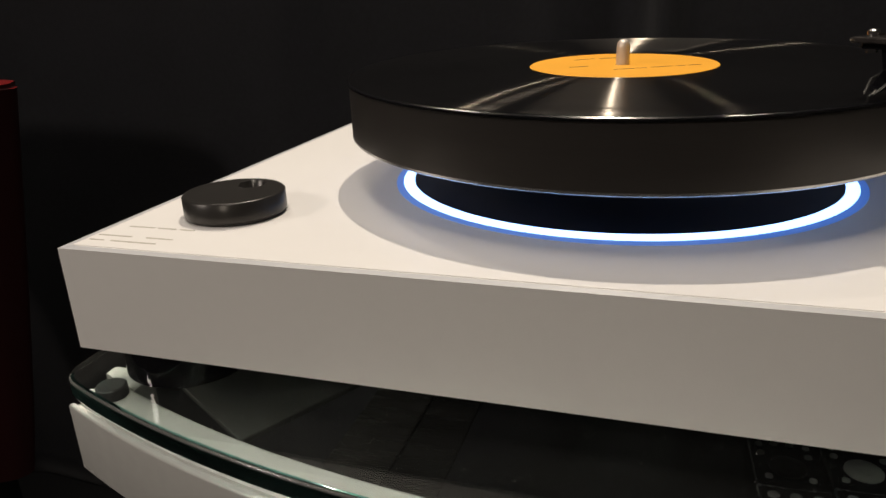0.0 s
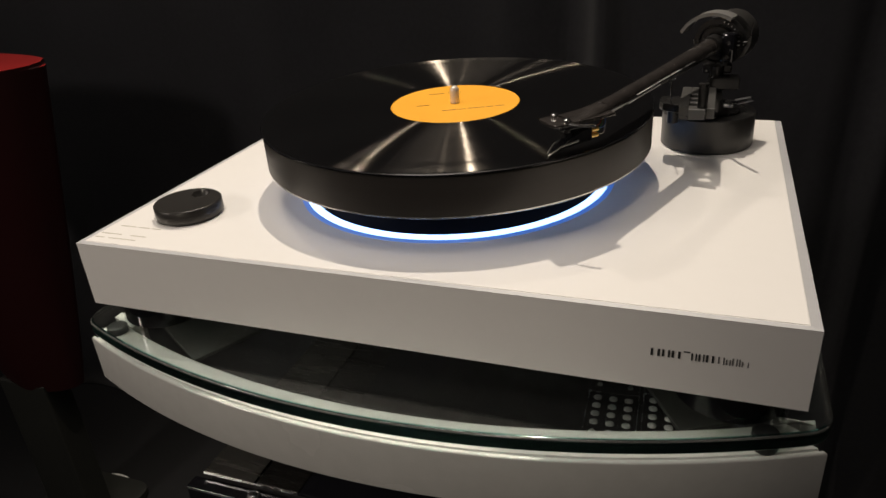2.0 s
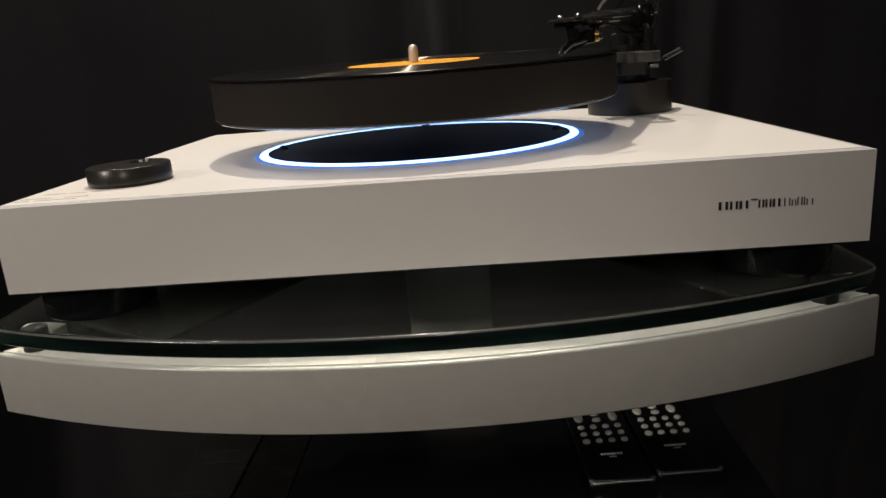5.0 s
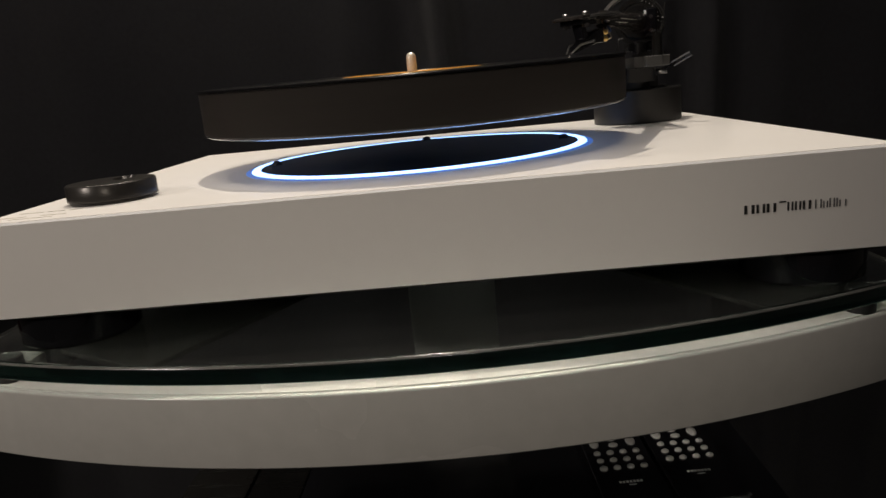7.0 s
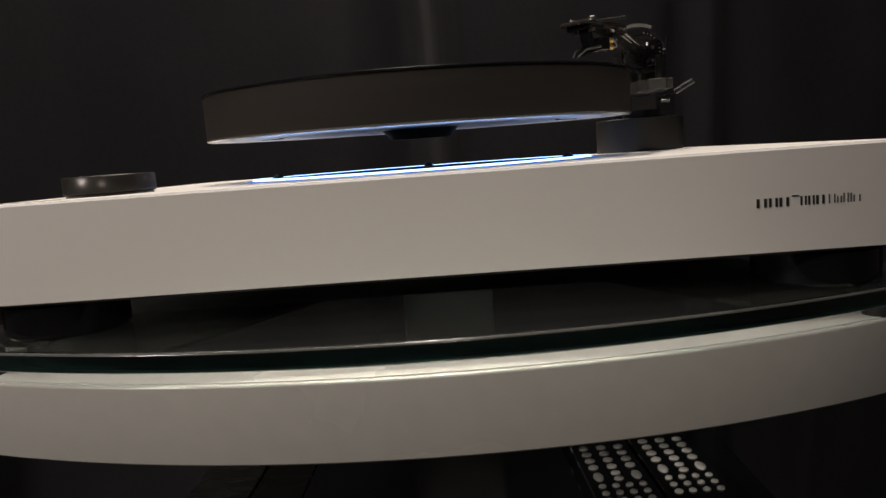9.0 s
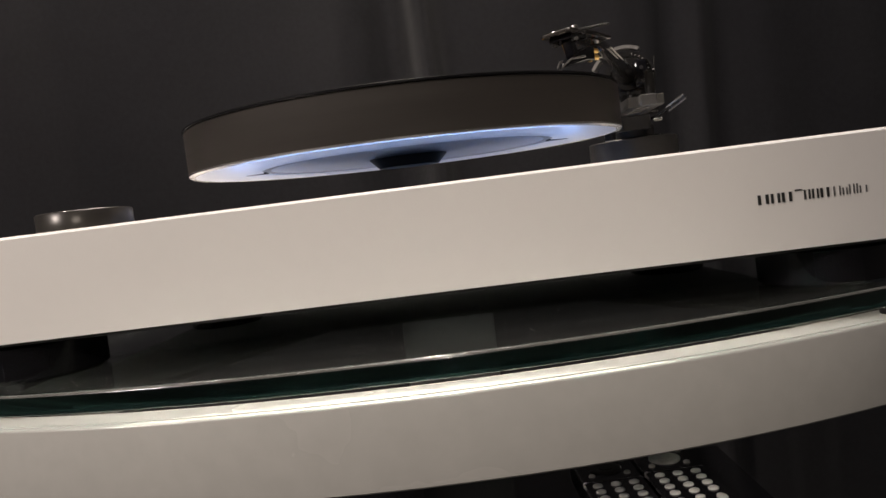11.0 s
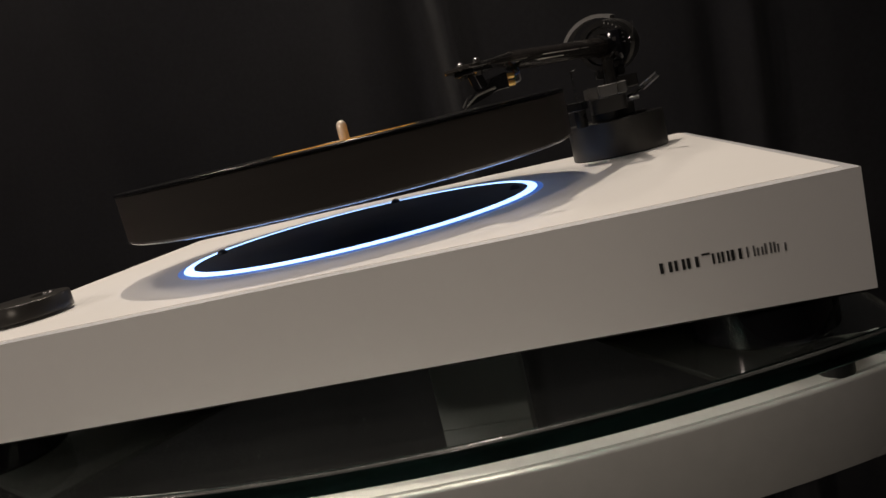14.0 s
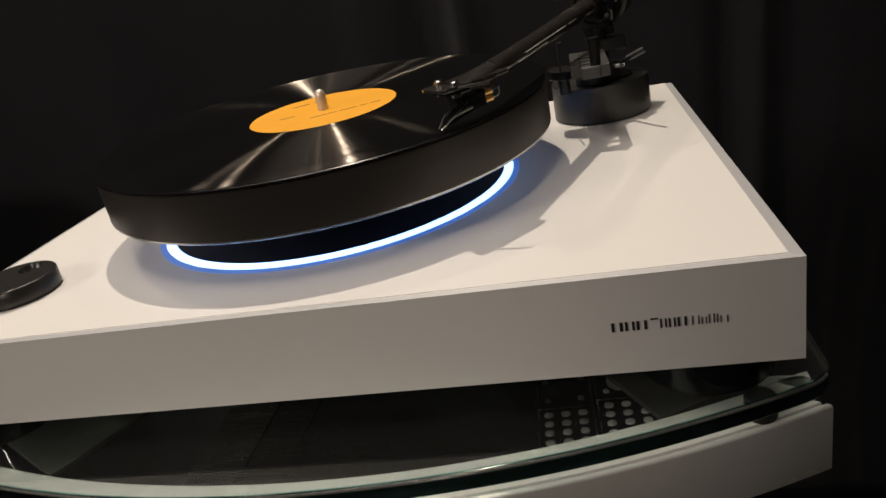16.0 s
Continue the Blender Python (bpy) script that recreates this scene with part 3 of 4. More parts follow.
for x0, x1, y in ((-0.226, -0.212, 0.030), (-0.210, -0.200, 0.030), (-0.198, -0.190, 0.030), (-0.232, -0.214, 0.0165), (-0.206, -0.192, 0.0165), (-0.232, -0.224, 0.0100), (-0.220, -0.196, 0.0100)):
    place(part("top_print", box(x0, x1, y, y + 0.0010, PZ1 - 0.0002, PZ1 + 0.0002), INK_TAN, turntable, "faint tan printed line"), TT)

# light ring, its painted halo and the recess
CX, CY = -0.0102, 0.1798
RX, RY = -0.0102, 0.1735
place(part("recess", lathe([(0, PZ1 + 0.0013), (0.1146, PZ1 + 0.0013), (0.1146, PZ1 - 0.001)], 128, centre=(RX, RY)), RECESS, turntable, "black disc inside the ring"), TT)
place(part("light_ring", lathe([(0.1148, PZ1 + 0.0007), (0.1152, PZ1 + 0.0016), (0.1166, PZ1 + 0.0018), (0.1190, PZ1 + 0.0017), (0.1204, PZ1 + 0.0013), (0.1210, PZ1 + 0.0006)], 160, centre=(RX, RY)), LED, turntable, "glowing white ring", True), TT)
# glowing skirt added to paint the ring's blue halo onto the plinth
place(part("ring_halo", lathe([(0.1252, PZ1 - 0.0003), (0.1250, PZ1 + 0.0002), (0.1230, PZ1 + 0.0005), (0.1210, PZ1 + 0.0006)], 160, centre=(RX, RY)), HALO_GLOW, turntable, "blue halo of the ring's light on the plinth", True), TT)
for a in (2, 90, 181):
    x, y = RX + 0.1062 * math.cos(radians(a)), RY + 0.1062 * math.sin(radians(a))
    z = PZ1 + 0.0012
    place(part("support_stud", lathe([(0, z), (0.0040, z), (0.0034, z + 0.0016), (0.0021, z + 0.0030), (0, z + 0.0034)], 20, centre=(x, y)), BLACK_RUBBER, turntable, "small black stud", True), TT)

# control knob with a finger hollow
KX, KY, KR, KH = -0.1865, 0.0605, 0.0250, 0.0115
bm = bmesh.new()
rings = [(k / 22 * 0.97, 0) for k in range(23)]
n = 96
cols = []
for f, _ in rings:
    row = []
    for k in range(n if f else 1):
        a = 2 * math.pi * k / n
        x, y = KR * f * math.cos(a), KR * f * math.sin(a)
        dx, dy = x - 0.001, y - 0.0150
        d = math.hypot(dx, dy) / 0.0066
        z = KH - 0.0009 * (1 - f * f) - 0.0055 * (max(0.0, 1 - d ** 4) ** 0.5)
        row.append(bm.verts.new((KX + x, KY + y, PZ1 + z)))
    cols.append(row)
for f, z in ((1.0, KH - 0.0008), (1.0, 0.0018), (0.94, 0.0010), (0.94, 0.0)):
    cols.append([bm.verts.new((KX + KR * f * math.cos(2 * math.pi * k / n), KY + KR * f * math.sin(2 * math.pi * k / n), PZ1 + z)) for k in range(n)])
for a, b in zip(cols, cols[1:]):
    for k in range(n):
        j = (k + 1) % n
        bm.faces.new((a[0], b[k], b[j]) if len(a) == 1 else (a[k], b[k], b[j], a[j]))
place(part("control_knob", bm, KNOB, turntable, "dark gunmetal round knob with a finger hollow", True, 50), TT)

# ---------------------------------------------------------------- levitating platter
PT, PB, PR = 0.9070, 0.8787, 0.1497
platter = thing("platter", (CX, CY, PB), "dark metal platter levitating above the glowing ring", "platter")
part("platter_body", lathe([(0.02, 0.0010), (PR - 0.0012, 0.0010), (PR, 0.0020), (PR, PT - PB - 0.0006), (PR - 0.0006, PT - PB), (0, PT - PB)], 192), PLATTER, platter, "", True, 30)
part("platter_rim", lathe([(PR - 0.004, 0.0002), (PR - 0.0012, 0.0), (PR + 0.0001, 0.0008), (PR + 0.0001, 0.0019), (PR - 0.002, 0.0019)], 192), PLATTER_RIM, platter, "bright bare metal edge", True)
# inner disc has the blue-lit tone, the outer ring the plain metal
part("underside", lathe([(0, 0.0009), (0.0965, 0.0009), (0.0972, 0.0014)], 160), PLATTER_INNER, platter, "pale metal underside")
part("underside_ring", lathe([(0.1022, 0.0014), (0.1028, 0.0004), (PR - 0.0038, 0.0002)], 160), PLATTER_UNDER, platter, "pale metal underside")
part("underside_groove", lathe([(0.0971, 0.0012), (0.1023, 0.0012)], 128), GROOVE, platter, "dark round groove")
part("magnet_hub", lathe([(0.0280, 0.0006), (0.0215, -0.0062), (0, -0.0066)], 48), BLACK_RUBBER, platter, "black tapered magnet hub", True)
for a in (4, 184):
    c, s = math.cos(radians(a)), math.sin(radians(a))
    tri = [(0.101 * c - 0.0055 * s, 0.101 * s + 0.0055 * c), (0.116 * c, 0.116 * s), (0.101 * c + 0.0055 * s, 0.101 * s - 0.0055 * c)]
    part("socket", prism(tri, 0.0000, 0.0010), BLACK_RUBBER, platter, "small dark socket")
part("spindle", lathe([(0.0036, PT - PB - 0.001), (0.0036, PT - PB + 0.0115), (0.0031, PT - PB + 0.0136), (0.0018, PT - PB + 0.0150), (0, PT - PB + 0.0154)], 32), SPINDLE, platter, "pale steel spindle with a round tip", True)

# ---------------------------------------------------------------- record
RZ = PT
platter.rotation_euler = (radians(1.4), radians(0.3), 0)
record = thing("vinyl_record", (CX, CY - 0.0007, RZ), "black vinyl record with orange paper label on the platter", "record")
record.rotation_euler = (radians(1.4), radians(0.3), 0)
RT = 0.0020
part("disc", lathe([(0.0505, RT), (0.056, RT - 0.0002), (0.0575, RT), (0.1462, RT), (0.1478, RT + 0.0002), (0.1494, RT + 0.0001)], 192), VINYL, record, "grooved black vinyl", True, 60)
part("disc_edge", lathe([(0.1494, RT + 0.0001), (0.1503, RT - 0.0004), (0.1503, 0.0006), (0.1492, 0.0001), (0.0, 0.0001)], 192), RECORD_RIM, record, "", True, 60)
label = part("paper_label", lathe([(0.0037, RT + 0.0001), (0.0500, RT + 0.0001), (0.0505, RT - 0.0003)], 128), ORANGE, record, "orange paper label")
for x0, x1, y in ((-0.012, -0.001, -0.020), (0.000, 0.006, -0.020), (0.008, 0.020, -0.020), (0.022, 0.027, -0.020), (0.029, 0.036, -0.020),
                  (-0.030, -0.020, -0.002), (-0.018, -0.006, 0.028), (-0.003, 0.008, 0.028)):
    a = radians(25)
    pts = [(x * math.cos(a) - q * math.sin(a), x * math.sin(a) + q * math.cos(a)) for x, q in ((x0, y), (x1, y), (x1, y + 0.0010), (x0, y + 0.0010))]
    part("print_bar", prism(pts, RT, RT + 0.00025), INK, label, "dark printed line")

# ---------------------------------------------------------------- tonearm
PLATFORM = material("satin_grey_metal", (0.078, 0.076, 0.072), 0.40, metal=0.3, vary=0.06)
HOOP = material("satin_grey_hoop", (0.24, 0.235, 0.225), 0.4, metal=0.5)
AX, AY = 0.1770, 0.2905
ARM = (AX, AY, 0.85)
arm = thing("tonearm", ARM, "black carbon tonearm lowered onto the record", "tonearm")


def arm_part(name, bm, mat, text="", smooth=True, angle=40):
    return place(part(name, bm, mat, arm, text, smooth, angle), ARM)


def slab(centre, along, across, up, size, bevel=0.0):
    """A box at a place, turned to three axes; size along each of them."""
    a, b, c = Vector(along).normalized(), Vector(across).normalized(), Vector(up).normalized()
    bm = box(-size[0] / 2, size[0] / 2, -size[1] / 2, size[1] / 2, -size[2] / 2, size[2] / 2, bevel)
    m = Matrix(((a.x, b.x, c.x, centre[0]), (a.y, b.y, c.y, centre[1]), (a.z, b.z, c.z, centre[2]), (0, 0, 0, 1)))
    bm.transform(m)
    return bm


def arch(centre, axis, r_in, r_out, depth, a0, a1, steps=40, shift=0.0):
    """A flat hoop or part of one round an axis; angles from the sideways direction, upwards."""
    ax = Vector(axis).normalized()
    side = Vector((0, 0, 1)).cross(ax).normalized()
    up = ax.cross(side)
    if up.z < 0:
        up = -up
    bm, rings = bmesh.new(), []
    for k in range(steps + 1):
        a = radians(a0 + (a1 - a0) * k / steps)
        d = math.cos(a) * side + math.sin(a) * up
        rings.append([bm.verts.new(Vector(centre) + d * r + ax * s) for r, s in ((r_in, -depth / 2), (r_out, -depth / 2), (r_out, depth / 2), (r_in, depth / 2))])
    for p, q in zip(rings, rings[1:]):
        for k in range(4):
            bm.faces.new((p[k], p[(k + 1) % 4], q[(k + 1) % 4], q[k]))
    if abs(a1 - a0) < 359.9:
        bm.faces.new(rings[0])
        bm.faces.new(rings[-1][::-1])
    else:
        bmesh.ops.remove_doubles(bm, verts=bm.verts, dist=1e-6)
    return bm


arm_part("arm_base", lathe([(0, 0.8503), (0.0365, 0.8503), (0.0372, 0.8510), (0.0372, 0.8774), (0.0366, 0.8781), (0.0300, 0.8781), (0.0296, 0.8775), (0, 0.8775)], 96, centre=(AX, AY)), ARM_BASE, "dark grey round base", True, 30)
arm_part("base_plate", lathe([(0, 0.8776), (0.0215, 0.8776), (0.0215, 0.8796), (0.0205, 0.8800), (0, 0.8800)], 48, centre=(AX + 0.004, AY)), BLACK_METAL, "black plate")
arm_part("collar", lathe([(0, 0.8798), (0.0125, 0.8798), (0.0125, 0.8880), (0.0112, 0.8890), (0, 0.8890)], 48, centre=(AX + 0.003, AY - 0.012)), ARM_BASE, "grey clamp ring")
PV = Vector((0.1800, 0.2900, 0.9340))
arm_part("pillar_post", tube([(PV.x, PV.y - 0.004, 0.879), (PV.x, PV.y - 0.004, 0.916)], 0.0058, 24), BLACK_METAL, "black post")
arm_part("pivot_block", slab((PV.x + 0.006, PV.y - 0.008, 0.9035), (1, 0.1, 0), (-0.1, 1, 0), (0, 0, 1), (0.024, 0.014, 0.0100), 0.0012), BLACK_METAL, "black block below the bearing", False)
arm_part("yoke", slab((PV.x, PV.y, 0.9135), (1, 0.1, 0), (-0.1, 1, 0), (0, 0, 1), (0.022, 0.012, 0.007), 0.001), BLACK_METAL, "", False)

TIP = Vector((0.1150, 0.1080, 0.9275))
way = (TIP - PV).normalized()
side = Vector((0, 0, 1)).cross(way).normalized()
arm_part("bearing_ring", arch(PV, way, 0.0152, 0.0192, 0.010, 0, 360, 56), BLACK_METAL, "round bearing frame", True, 30)
arm_part("bearing_ring", arch(PV, way, 0.0092, 0.0130, 0.013, 0, 360, 48), BLACK_METAL, "", True, 30)
arm_part("arched_frame", arch(PV + Vector((-0.005, -0.006, -0.0062)) - way * 0.004, way, 0.0276, 0.0304, 0.0130, 62, 152, 48), HOOP, "grey arched hoop", True, 30)
for k in range(8):
    a = radians(-2 + 11 * k)
    up = way.cross(side)
    d = math.cos(a) * (side if side.x > 0 else -side) + math.sin(a) * (up if up.z > 0 else -up)
    arm_part("scale_dot", slab(PV + d * 0.0172 + way * 0.0052, way, d, way.cross(d), (0.0004, 0.0012, 0.0007)), INK_WHITE, "white scale mark", False)
for s in (-1, 1):
    arm_part("bearing_screw", tube([PV + side * s * 0.0140, PV + side * s * 0.0215], 0.0020, 14), BLACK_METAL, "dark bearing screw")
arm_part("bearing_block", slab(PV + side * 0.0110 - Vector((0, 0, 0.0015)) + way * 0.0080, way, side, way.cross(side), (0.0120, 0.0110, 0.0230), 0.0022), BLACK_GLOSS, "glossy black bearing block", True, 30)
for dz in (-0.008, 0.003):
    arm_part("block_screw", tube([PV + side * 0.0120 + way * 0.0138 + Vector((0, 0, dz)), PV + side * 0.0120 + way * 0.0148 + Vector((0, 0, dz))], 0.0016, 12), STEEL, "small steel screw")
arm_part("rear_stub", tube([PV + way * 0.006, PV - way * 0.040], 0.0046, 20), BLACK_METAL)
arm_part("counterweight", tube([PV - way * 0.0135, PV - way * 0.0145, PV - way * 0.032, PV - way * 0.033], [0.0185, 0.0203, 0.0203, 0.0185], 48), ARM_BASE, "round dark counterweight", True, 30)
arm_part("arm_tube", tube([PV + way * 0.004, PV + way * 0.060, PV + way * 0.120, TIP + way * 0.004], [0.0072, 0.0066, 0.0058, 0.0054], 28), CARBON, "carbon fibre tube")
arm_part("tube_collar", tube([PV + way * 0.010, PV + way * 0.022], 0.0082, 28), BLACK_METAL, "black collar", True, 30)
up = way.cross(side)
up = up if up.z > 0 else -up
right = side if side.x > 0 else -side


def stripe(s0, s1, a, name="stripe"):
    d = (right * math.cos(radians(a)) + up * math.sin(radians(a))).normalized()
    r = 0.0064 - 0.0000
    arm_part(name, slab(PV + way * (s0 + s1) / 2 + d * (r - 0.0002), way, d, way.cross(d), (s1 - s0, 0.0006, 0.0004)), INK_WHITE, "white printed line", False)


stripe(0.030, 0.083, 4)
stripe(0.089, 0.107, 4)
stripe(0.137, 0.160, 4)
stripe(0.124, 0.172, -20)
for k in range(8):
    stripe(0.1095 + 0.0034 * k, 0.1117 + 0.0034 * k, 4, "print_bar")

# headshell, turned inwards
U = Vector((-0.72, -0.69, 0.0)).normalized()
P = Vector((0.69, -0.72, 0.0))
HC = Vector((0.0931, 0.0774, 0.9272))
shell = [HC + U * a + P * b for a, b in ((0.0085, -0.0105), (0.0095, -0.0080), (0.0095, 0.0080), (0.0080, 0.0100), (-0.008, 0.0096), (-0.022, 0.0080), (-0.036, 0.0062), (-0.036, -0.0040), (-0.022, -0.0078), (-0.008, -0.0105))]
arm_part("headshell", prism([(p.x, p.y) for p in shell], 0.9262, 0.9284, 0.0006), CARBON, "flat carbon headshell", False)
bm, rings = bmesh.new(), []
start, finish = TIP - way * 0.012, HC - U * 0.003
for k in range(13):
    t = k / 12
    s = t * t * (3 - 2 * t)
    c = start * (1 - t) ** 2 + (TIP + way * 0.010) * 2 * t * (1 - t) + finish * t * t
    c.z = (1 - s) * (TIP.z + 0.0004) + s * 0.9284
    wide = (right * (1 - s) + P * s).normalized()
    w, h = 0.0056 * (1 - s) + 0.0098 * s, 0.0056 * (1 - s) + 0.0010 * s
    rings.append([bm.verts.new(c + wide * w * math.cos(2 * math.pi * q / 20) + Vector((0, 0, h * math.sin(2 * math.pi * q / 20)))) for q in range(20)])
for p, q in zip(rings, rings[1:]):
    for k in range(20):
        bm.faces.new((p[k], p[(k + 1) % 20], q[(k + 1) % 20], q[k]))
bm.faces.new(rings[0][::-1])
bm.faces.new(rings[-1])
arm_part("neck", bm, CARBON, "", True)
for q in (-0.0070, 0.0070):
    c = HC + P * q
    arm_part("cartridge_screw", lathe([(0, 0.9283), (0.0024, 0.9283), (0.0024, 0.9302), (0.0018, 0.9308), (0, 0.9308)], 16, centre=(c.x, c.y)), STEEL, "steel screw head")
    arm_part("cartridge_nut", lathe([(0, 0.9222), (0.0023, 0.9222), (0.0023, 0.9242), (0, 0.9242)], 6, centre=(c.x, c.y)), STEEL, "steel nut", False)
    arm_part("screw_shaft", tube([(c.x, c.y, 0.9222), (c.x, c.y, 0.9265)], 0.0011, 8), STEEL)
lift = [HC + P * 0.0095 + Vector((0, 0, 0.0004)), HC + P * 0.016 + U * -0.004 + Vector((0, 0, 0.0006)), Vector((0.1160, 0.0675, 0.9282))]
arm_part("finger_lift", tube(curve_points(lift, 5), 0.0009, 8), BLACK_METAL, "thin finger lift")
# cartridge: a short stem, and a slim wedge that slopes down to the stylus


def wedge(rows, axis):
    """A bar of four-sided sections: a centre, half width along the axis and half height."""
    bm, rings = bmesh.new(), []
    for c, w, h in rows:
        rings.append([bm.verts.new(c + axis * w * a + Vector((0, 0, h * b))) for a, b in ((-1, -1), (1, -1), (1, 1), (-1, 1))])
    for p, q in zip(rings, rings[1:]):
        for k in range(4):
            bm.faces.new((p[k], p[(k + 1) % 4], q[(k + 1) % 4], q[k]))
    bm.faces.new(rings[0])
    bm.faces.new(rings[-1][::-1])
    bmesh.ops.bevel(bm, geom=bm.edges[:], offset=0.0004, segments=1, affect="EDGES")
    return bm


def below(along, z):
    p = HC + U * along
    return Vector((p.x, p.y, z))


arm_part("cartridge_mount", slab(HC - U * 0.002 + Vector((0, 0, -0.0022)), U, P, (0, 0, 1), (0.013, 0.0165, 0.0024), 0.0005), BLACK_GLOSS, "black mounting plate", False)
arm_part("cartridge_stem", slab(HC - U * 0.0035 + Vector((0, 0, -0.0070)), (U - Vector((0, 0, 0.35))).normalized(), P, Vector((0, 0, 1)) + U * 0.35, (0.0052, 0.0062, 0.0090), 0.0006), BLACK_GLOSS, "black stem", False)
arm_part("cartridge", wedge([(below(-0.0200, 0.9175), 0.0048, 0.0042), (below(-0.0120, 0.9165), 0.0048, 0.0036), (below(-0.0020, 0.9125), 0.0034, 0.0022), (below(0.0050, 0.9095), 0.0020, 0.0011)], P), BLACK_GLOSS, "black wedge-shaped cartridge", False)
STY = Vector((0.0872, 0.0712, 0.9060))
for b in (-0.0050, 0.0050):
    arm_part("stylus_guard", tube([HC - U * 0.010 + P * b + Vector((0, 0, -0.0125)), HC + U * 0.002 + P * b * 0.8 + Vector((0, 0, -0.0145)), STY + P * b * 0.35 + Vector((0, 0, 0.0022))], [0.0007, 0.0006, 0.0004], 8), HOOP, "grey stylus arm")
arm_part("stylus", tube([HC - U * 0.004 + Vector((0, 0, -0.0140)), STY + Vector((0, 0, 0.0012)), STY], [0.0009, 0.0005, 0.0002], 8), STEEL, "cantilever and stylus")
wires = [material("signal_wire", c, 0.5) for c in ((0.35, 0.05, 0.02), (0.04, 0.10, 0.30), (0.05, 0.22, 0.08), (0.6, 0.58, 0.55))]
for k, (b, z) in enumerate(((-0.0024, 0.9192), (0.0024, 0.9192), (-0.0024, 0.9154), (0.0024, 0.9154))):
    c = HC - U * 0.0205 + P * b
    c.z = z
    arm_part("terminal_pin", tube([c, c - U * 0.0050], 0.0016, 12), GOLD, "gold terminal pin")
    arm_part("lead_wire", tube(curve_points([c - U * 0.005, c - U * 0.010 + Vector((0, 0, 0.001)), TIP + P * b * 0.5 + Vector((0, 0, -0.003))], 5), 0.00045, 6), wires[k], "thin signal wire")

# lift, rest and levers on the base
arm_part("lift_plate", prism([(0.1425, 0.2385), (0.1558, 0.2320), (0.1558, 0.2600), (0.1400, 0.2600), (0.1395, 0.2450)], 0.8905, 0.8968, 0.0006), BLACK_METAL, "black lift plate", False)
arm_part("lift_post", tube([(0.1500, 0.2520, 0.8776), (0.1500, 0.2520, 0.8910)], 0.0046, 20), BLACK_METAL)
arm_part("lift_bar", tube([(0.1490, 0.2360, 0.8960), (0.1486, 0.2300, 0.9120), (0.1484, 0.2240, 0.9185), (0.1520, 0.2225, 0.9192)], 0.0006, 10), BLACK_METAL, "thin lift rod")
arm_part("platform_neck", lathe([(0, 0.8776), (0.0125, 0.8776), (0.0125, 0.8842), (0, 0.8842)], 40, centre=(0.1715, 0.2720)), BLACK_RUBBER, "dark round neck", True)
arm_part("platform_foot", prism(rounded(0.1600, 0.1860, 0.2570, 0.2900, 0.004), 0.8843, 0.8952, 0.0008), ARM_BASE, "dark grey lower block", False)
# a slotted grey block that reaches forward under the tube
bm = box(0.1560, 0.1625, 0.2050, 0.2620, 0.8962, 0.9040)
for x0, x1, y0, y1 in ((0.1750, 0.1812, 0.2000, 0.2620), (0.1626, 0.1749, 0.1960, 0.2065), (0.1626, 0.1749, 0.2145, 0.2190), (0.1626, 0.1749, 0.2270, 0.2315), (0.1626, 0.1749, 0.2395, 0.2620)):
    bm = box(x0, x1, y0, y1, 0.8962, 0.9040, 0.0005, 1, bm)
arm_part("platform", bm, PLATFORM, "grey slotted lift platform", False)
arm_part("front_post", tube([(0.1722, 0.2020, 0.9038), (0.1722, 0.2020, 0.9215)], 0.0036, 20), BLACK_METAL, "black post")
arm_part("yoke_screw", tube([(0.1720, 0.2680, 0.9160), (0.1720, 0.2660, 0.9160)], 0.0011, 10), STEEL, "small steel screw")
arm_part("lift_lever", tube([(0.188, 0.264, 0.8925), (0.194, 0.252, 0.8952), (0.198, 0.2455, 0.8975)], 0.0012, 10), BLACK_METAL, "thin lever rod")
tip, root = Vector((0.2066, 0.2325, 0.9033)), Vector((0.1968, 0.2475, 0.8965))
flat = (tip - root).normalized()
wide = flat.cross(Vector((0.8, 0.3, 0.5))).normalized()
for q in (-0.0017, 0.0017):
    arm_part("lever_edge", tube([root + wide * q, tip + wide * q * 0.9], 0.0007, 8), HOOP, "grey edge of the lever paddle")
arm_part("lever_paddle", slab((root + tip) / 2, flat, wide, flat.cross(wide), ((tip - root).length + 0.001, 0.0034, 0.0009), 0.0003), BLACK_METAL, "narrow lever paddle", False)
arm_part("lever_screw", tube([(0.188, 0.258, 0.8905), (0.1945, 0.2565, 0.8905)], 0.0014, 10), HOOP, "grey screw")
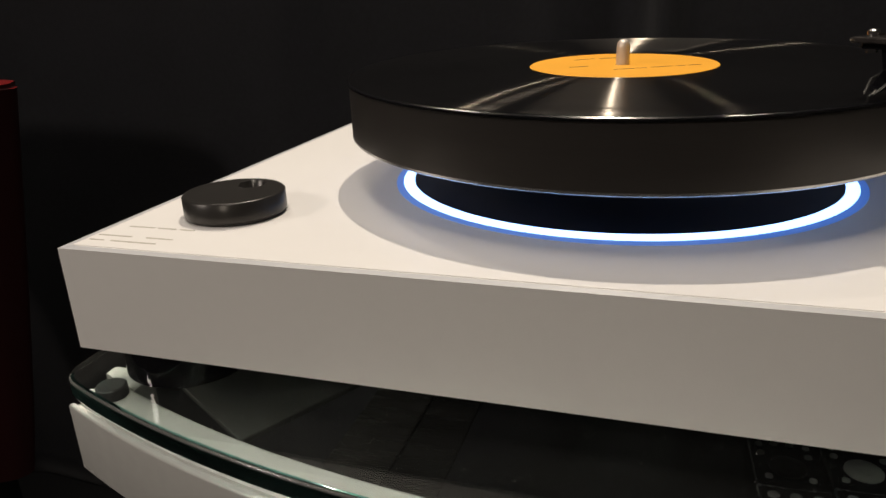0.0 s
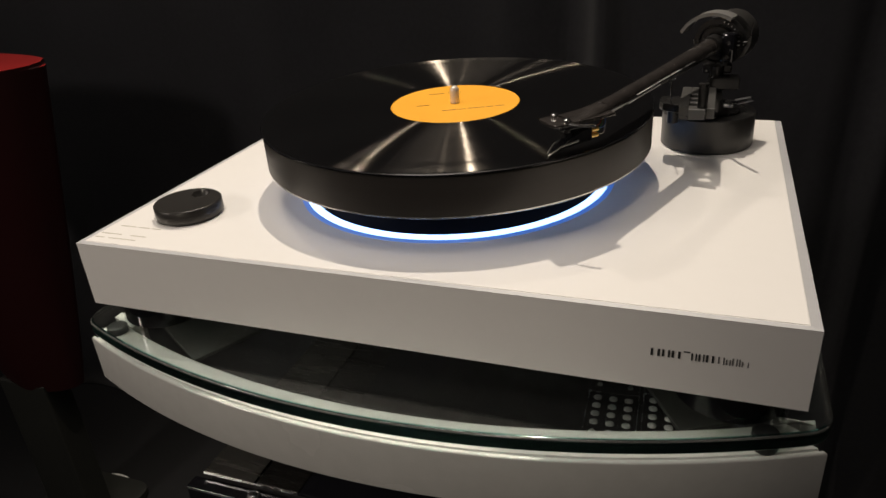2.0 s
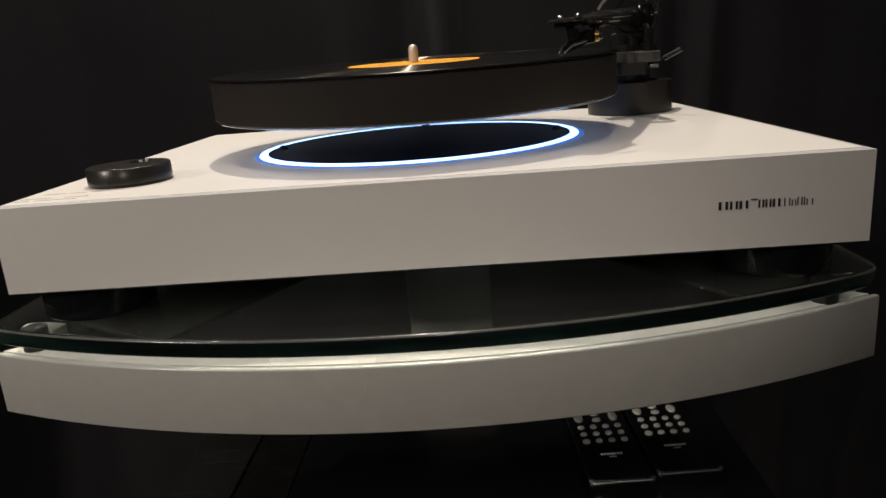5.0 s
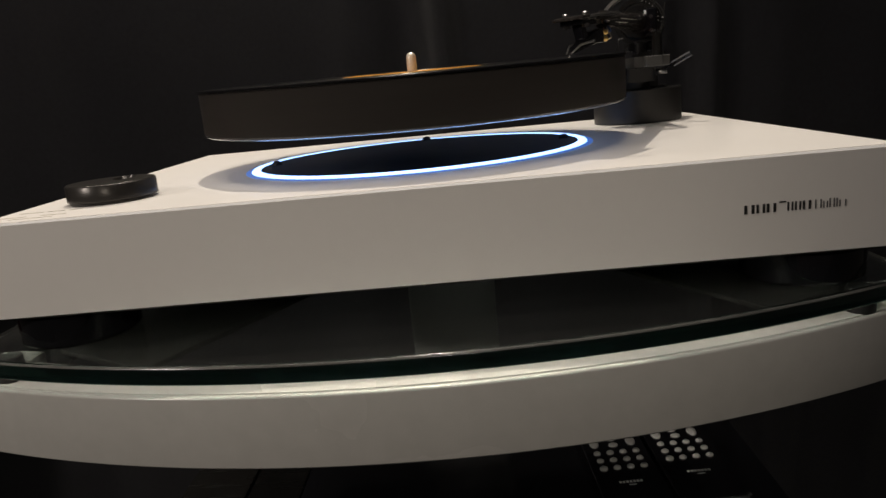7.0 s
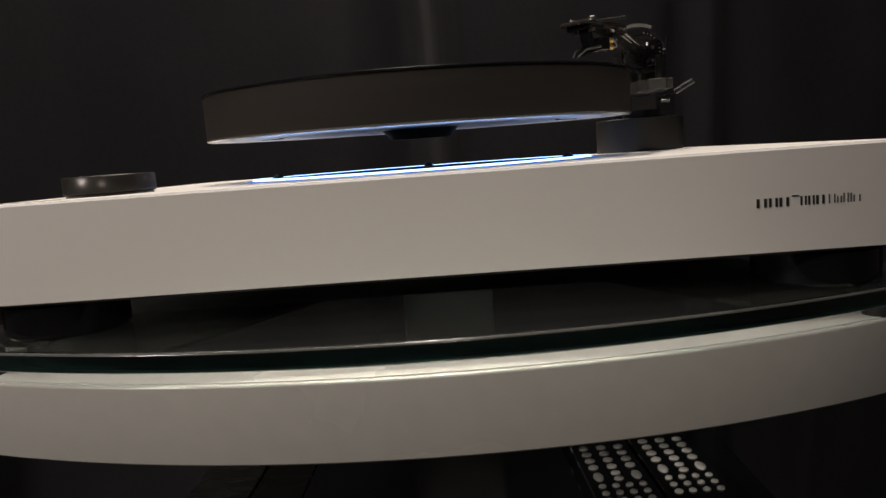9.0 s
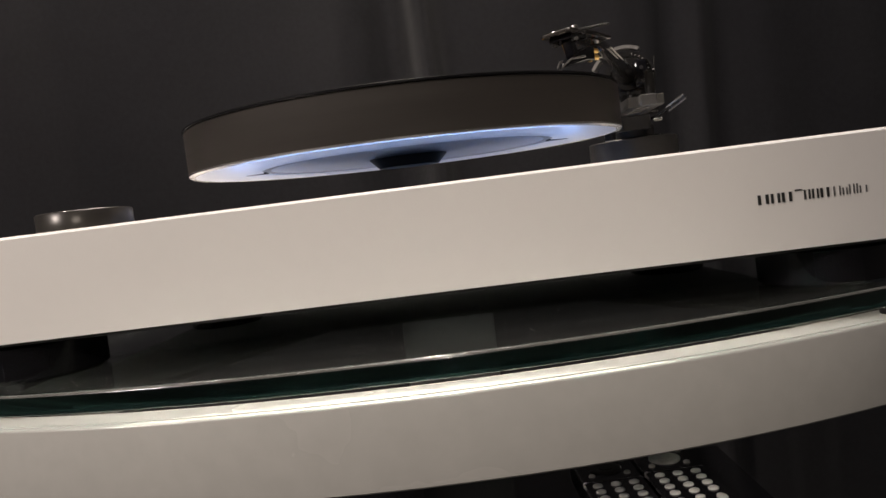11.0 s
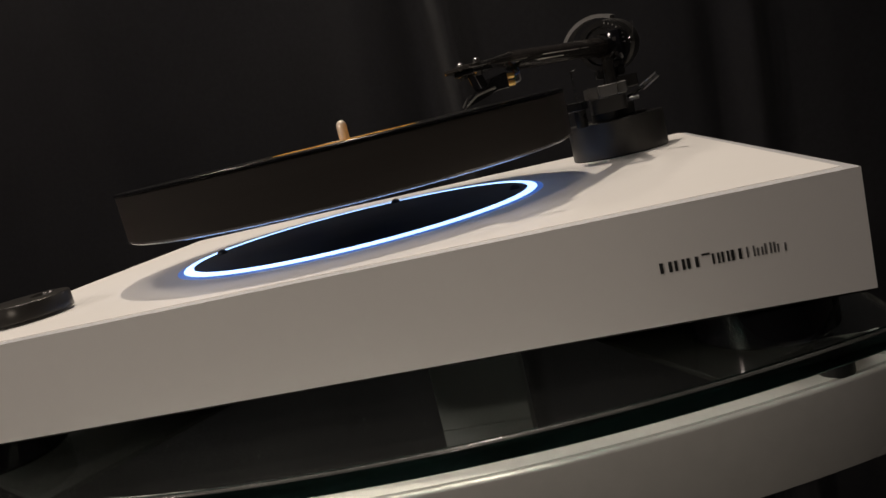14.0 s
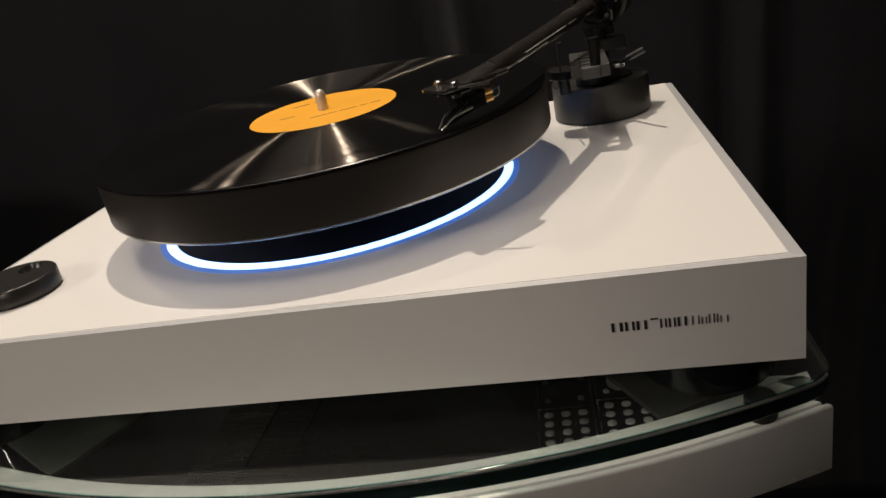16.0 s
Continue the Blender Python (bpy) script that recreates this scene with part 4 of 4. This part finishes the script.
wire = curve_points([PV + Vector((0.016, 0.0, -0.006)), PV + Vector((0.022, 0.004, 0.002)), PV + Vector((0.024, 0.004, 0.014))], 6)
arm_part("weight_wire", tube(wire, 0.0005, 6), STEEL, "thin bent wire")

# ---------------------------------------------------------------- loudspeaker
SP = (-1.09, 0.62, FLOOR_Z)
speaker = thing("loudspeaker", SP, "red lacquered loudspeaker narrowing downwards to a dark leg", "loudspeaker")
bm = bmesh.new()


def leaf(cx, cy, half, front_deep, back_deep, z):
    """A boat-shaped outline, fuller towards the front."""
    pts = []
    for k in range(56):
        u = 2 * math.pi * k / 56
        c, q = math.cos(u), math.sin(u)
        pts.append((cx + half * c, cy + (back_deep if q > 0 else front_deep) * q, z))
    return [bm.verts.new(p) for p in pts]


loops = []
for k in range(13):
    f = (k / 12) ** 0.92
    loops.append(leaf(-1.085 - 0.085 * f, 0.52 + 0.045 * f, 0.095 + 0.192 * f, 0.05 + 0.15 * f, 0.035 + 0.045 * f, 0.20 + 0.650 * k / 12))
for a, b in zip(loops, loops[1:]):
    n = len(a)
    for k in range(n):
        bm.faces.new((a[k], a[(k + 1) % n], b[(k + 1) % n], b[k]))
bm.faces.new(loops[0][::-1])
top = bm.faces.new(loops[-1])
bmesh.ops.bevel(bm, geom=list(top.edges), offset=0.007, segments=3, affect="EDGES")
bm.normal_update()
# sides take the shaded red, the top the lit red
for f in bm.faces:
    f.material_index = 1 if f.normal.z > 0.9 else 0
place(part("cabinet", bm, [RED_SHADED, RED], speaker, "red cabinet, shade put into the colour of its sides", True, 60), SP)
place(part("leg", box(-1.165, -1.04, 0.47, 0.53, FLOOR_Z + 0.018, 0.215, 0.004), STAND, speaker, "dark grey metal leg"), SP)
place(part("foot_plate", prism(rounded(-1.24, -1.01, 0.42, 0.62, 0.03), FLOOR_Z, FLOOR_Z + 0.02, 0.003), STAND, speaker, "dark grey floor plate"), SP)
place(part("binding_post", tube([(-1.15, 0.565, 0.845), (-1.15, 0.565, 0.858)], 0.006, 12), BLACK_RUBBER, speaker, "small black plug on the top", True), SP)
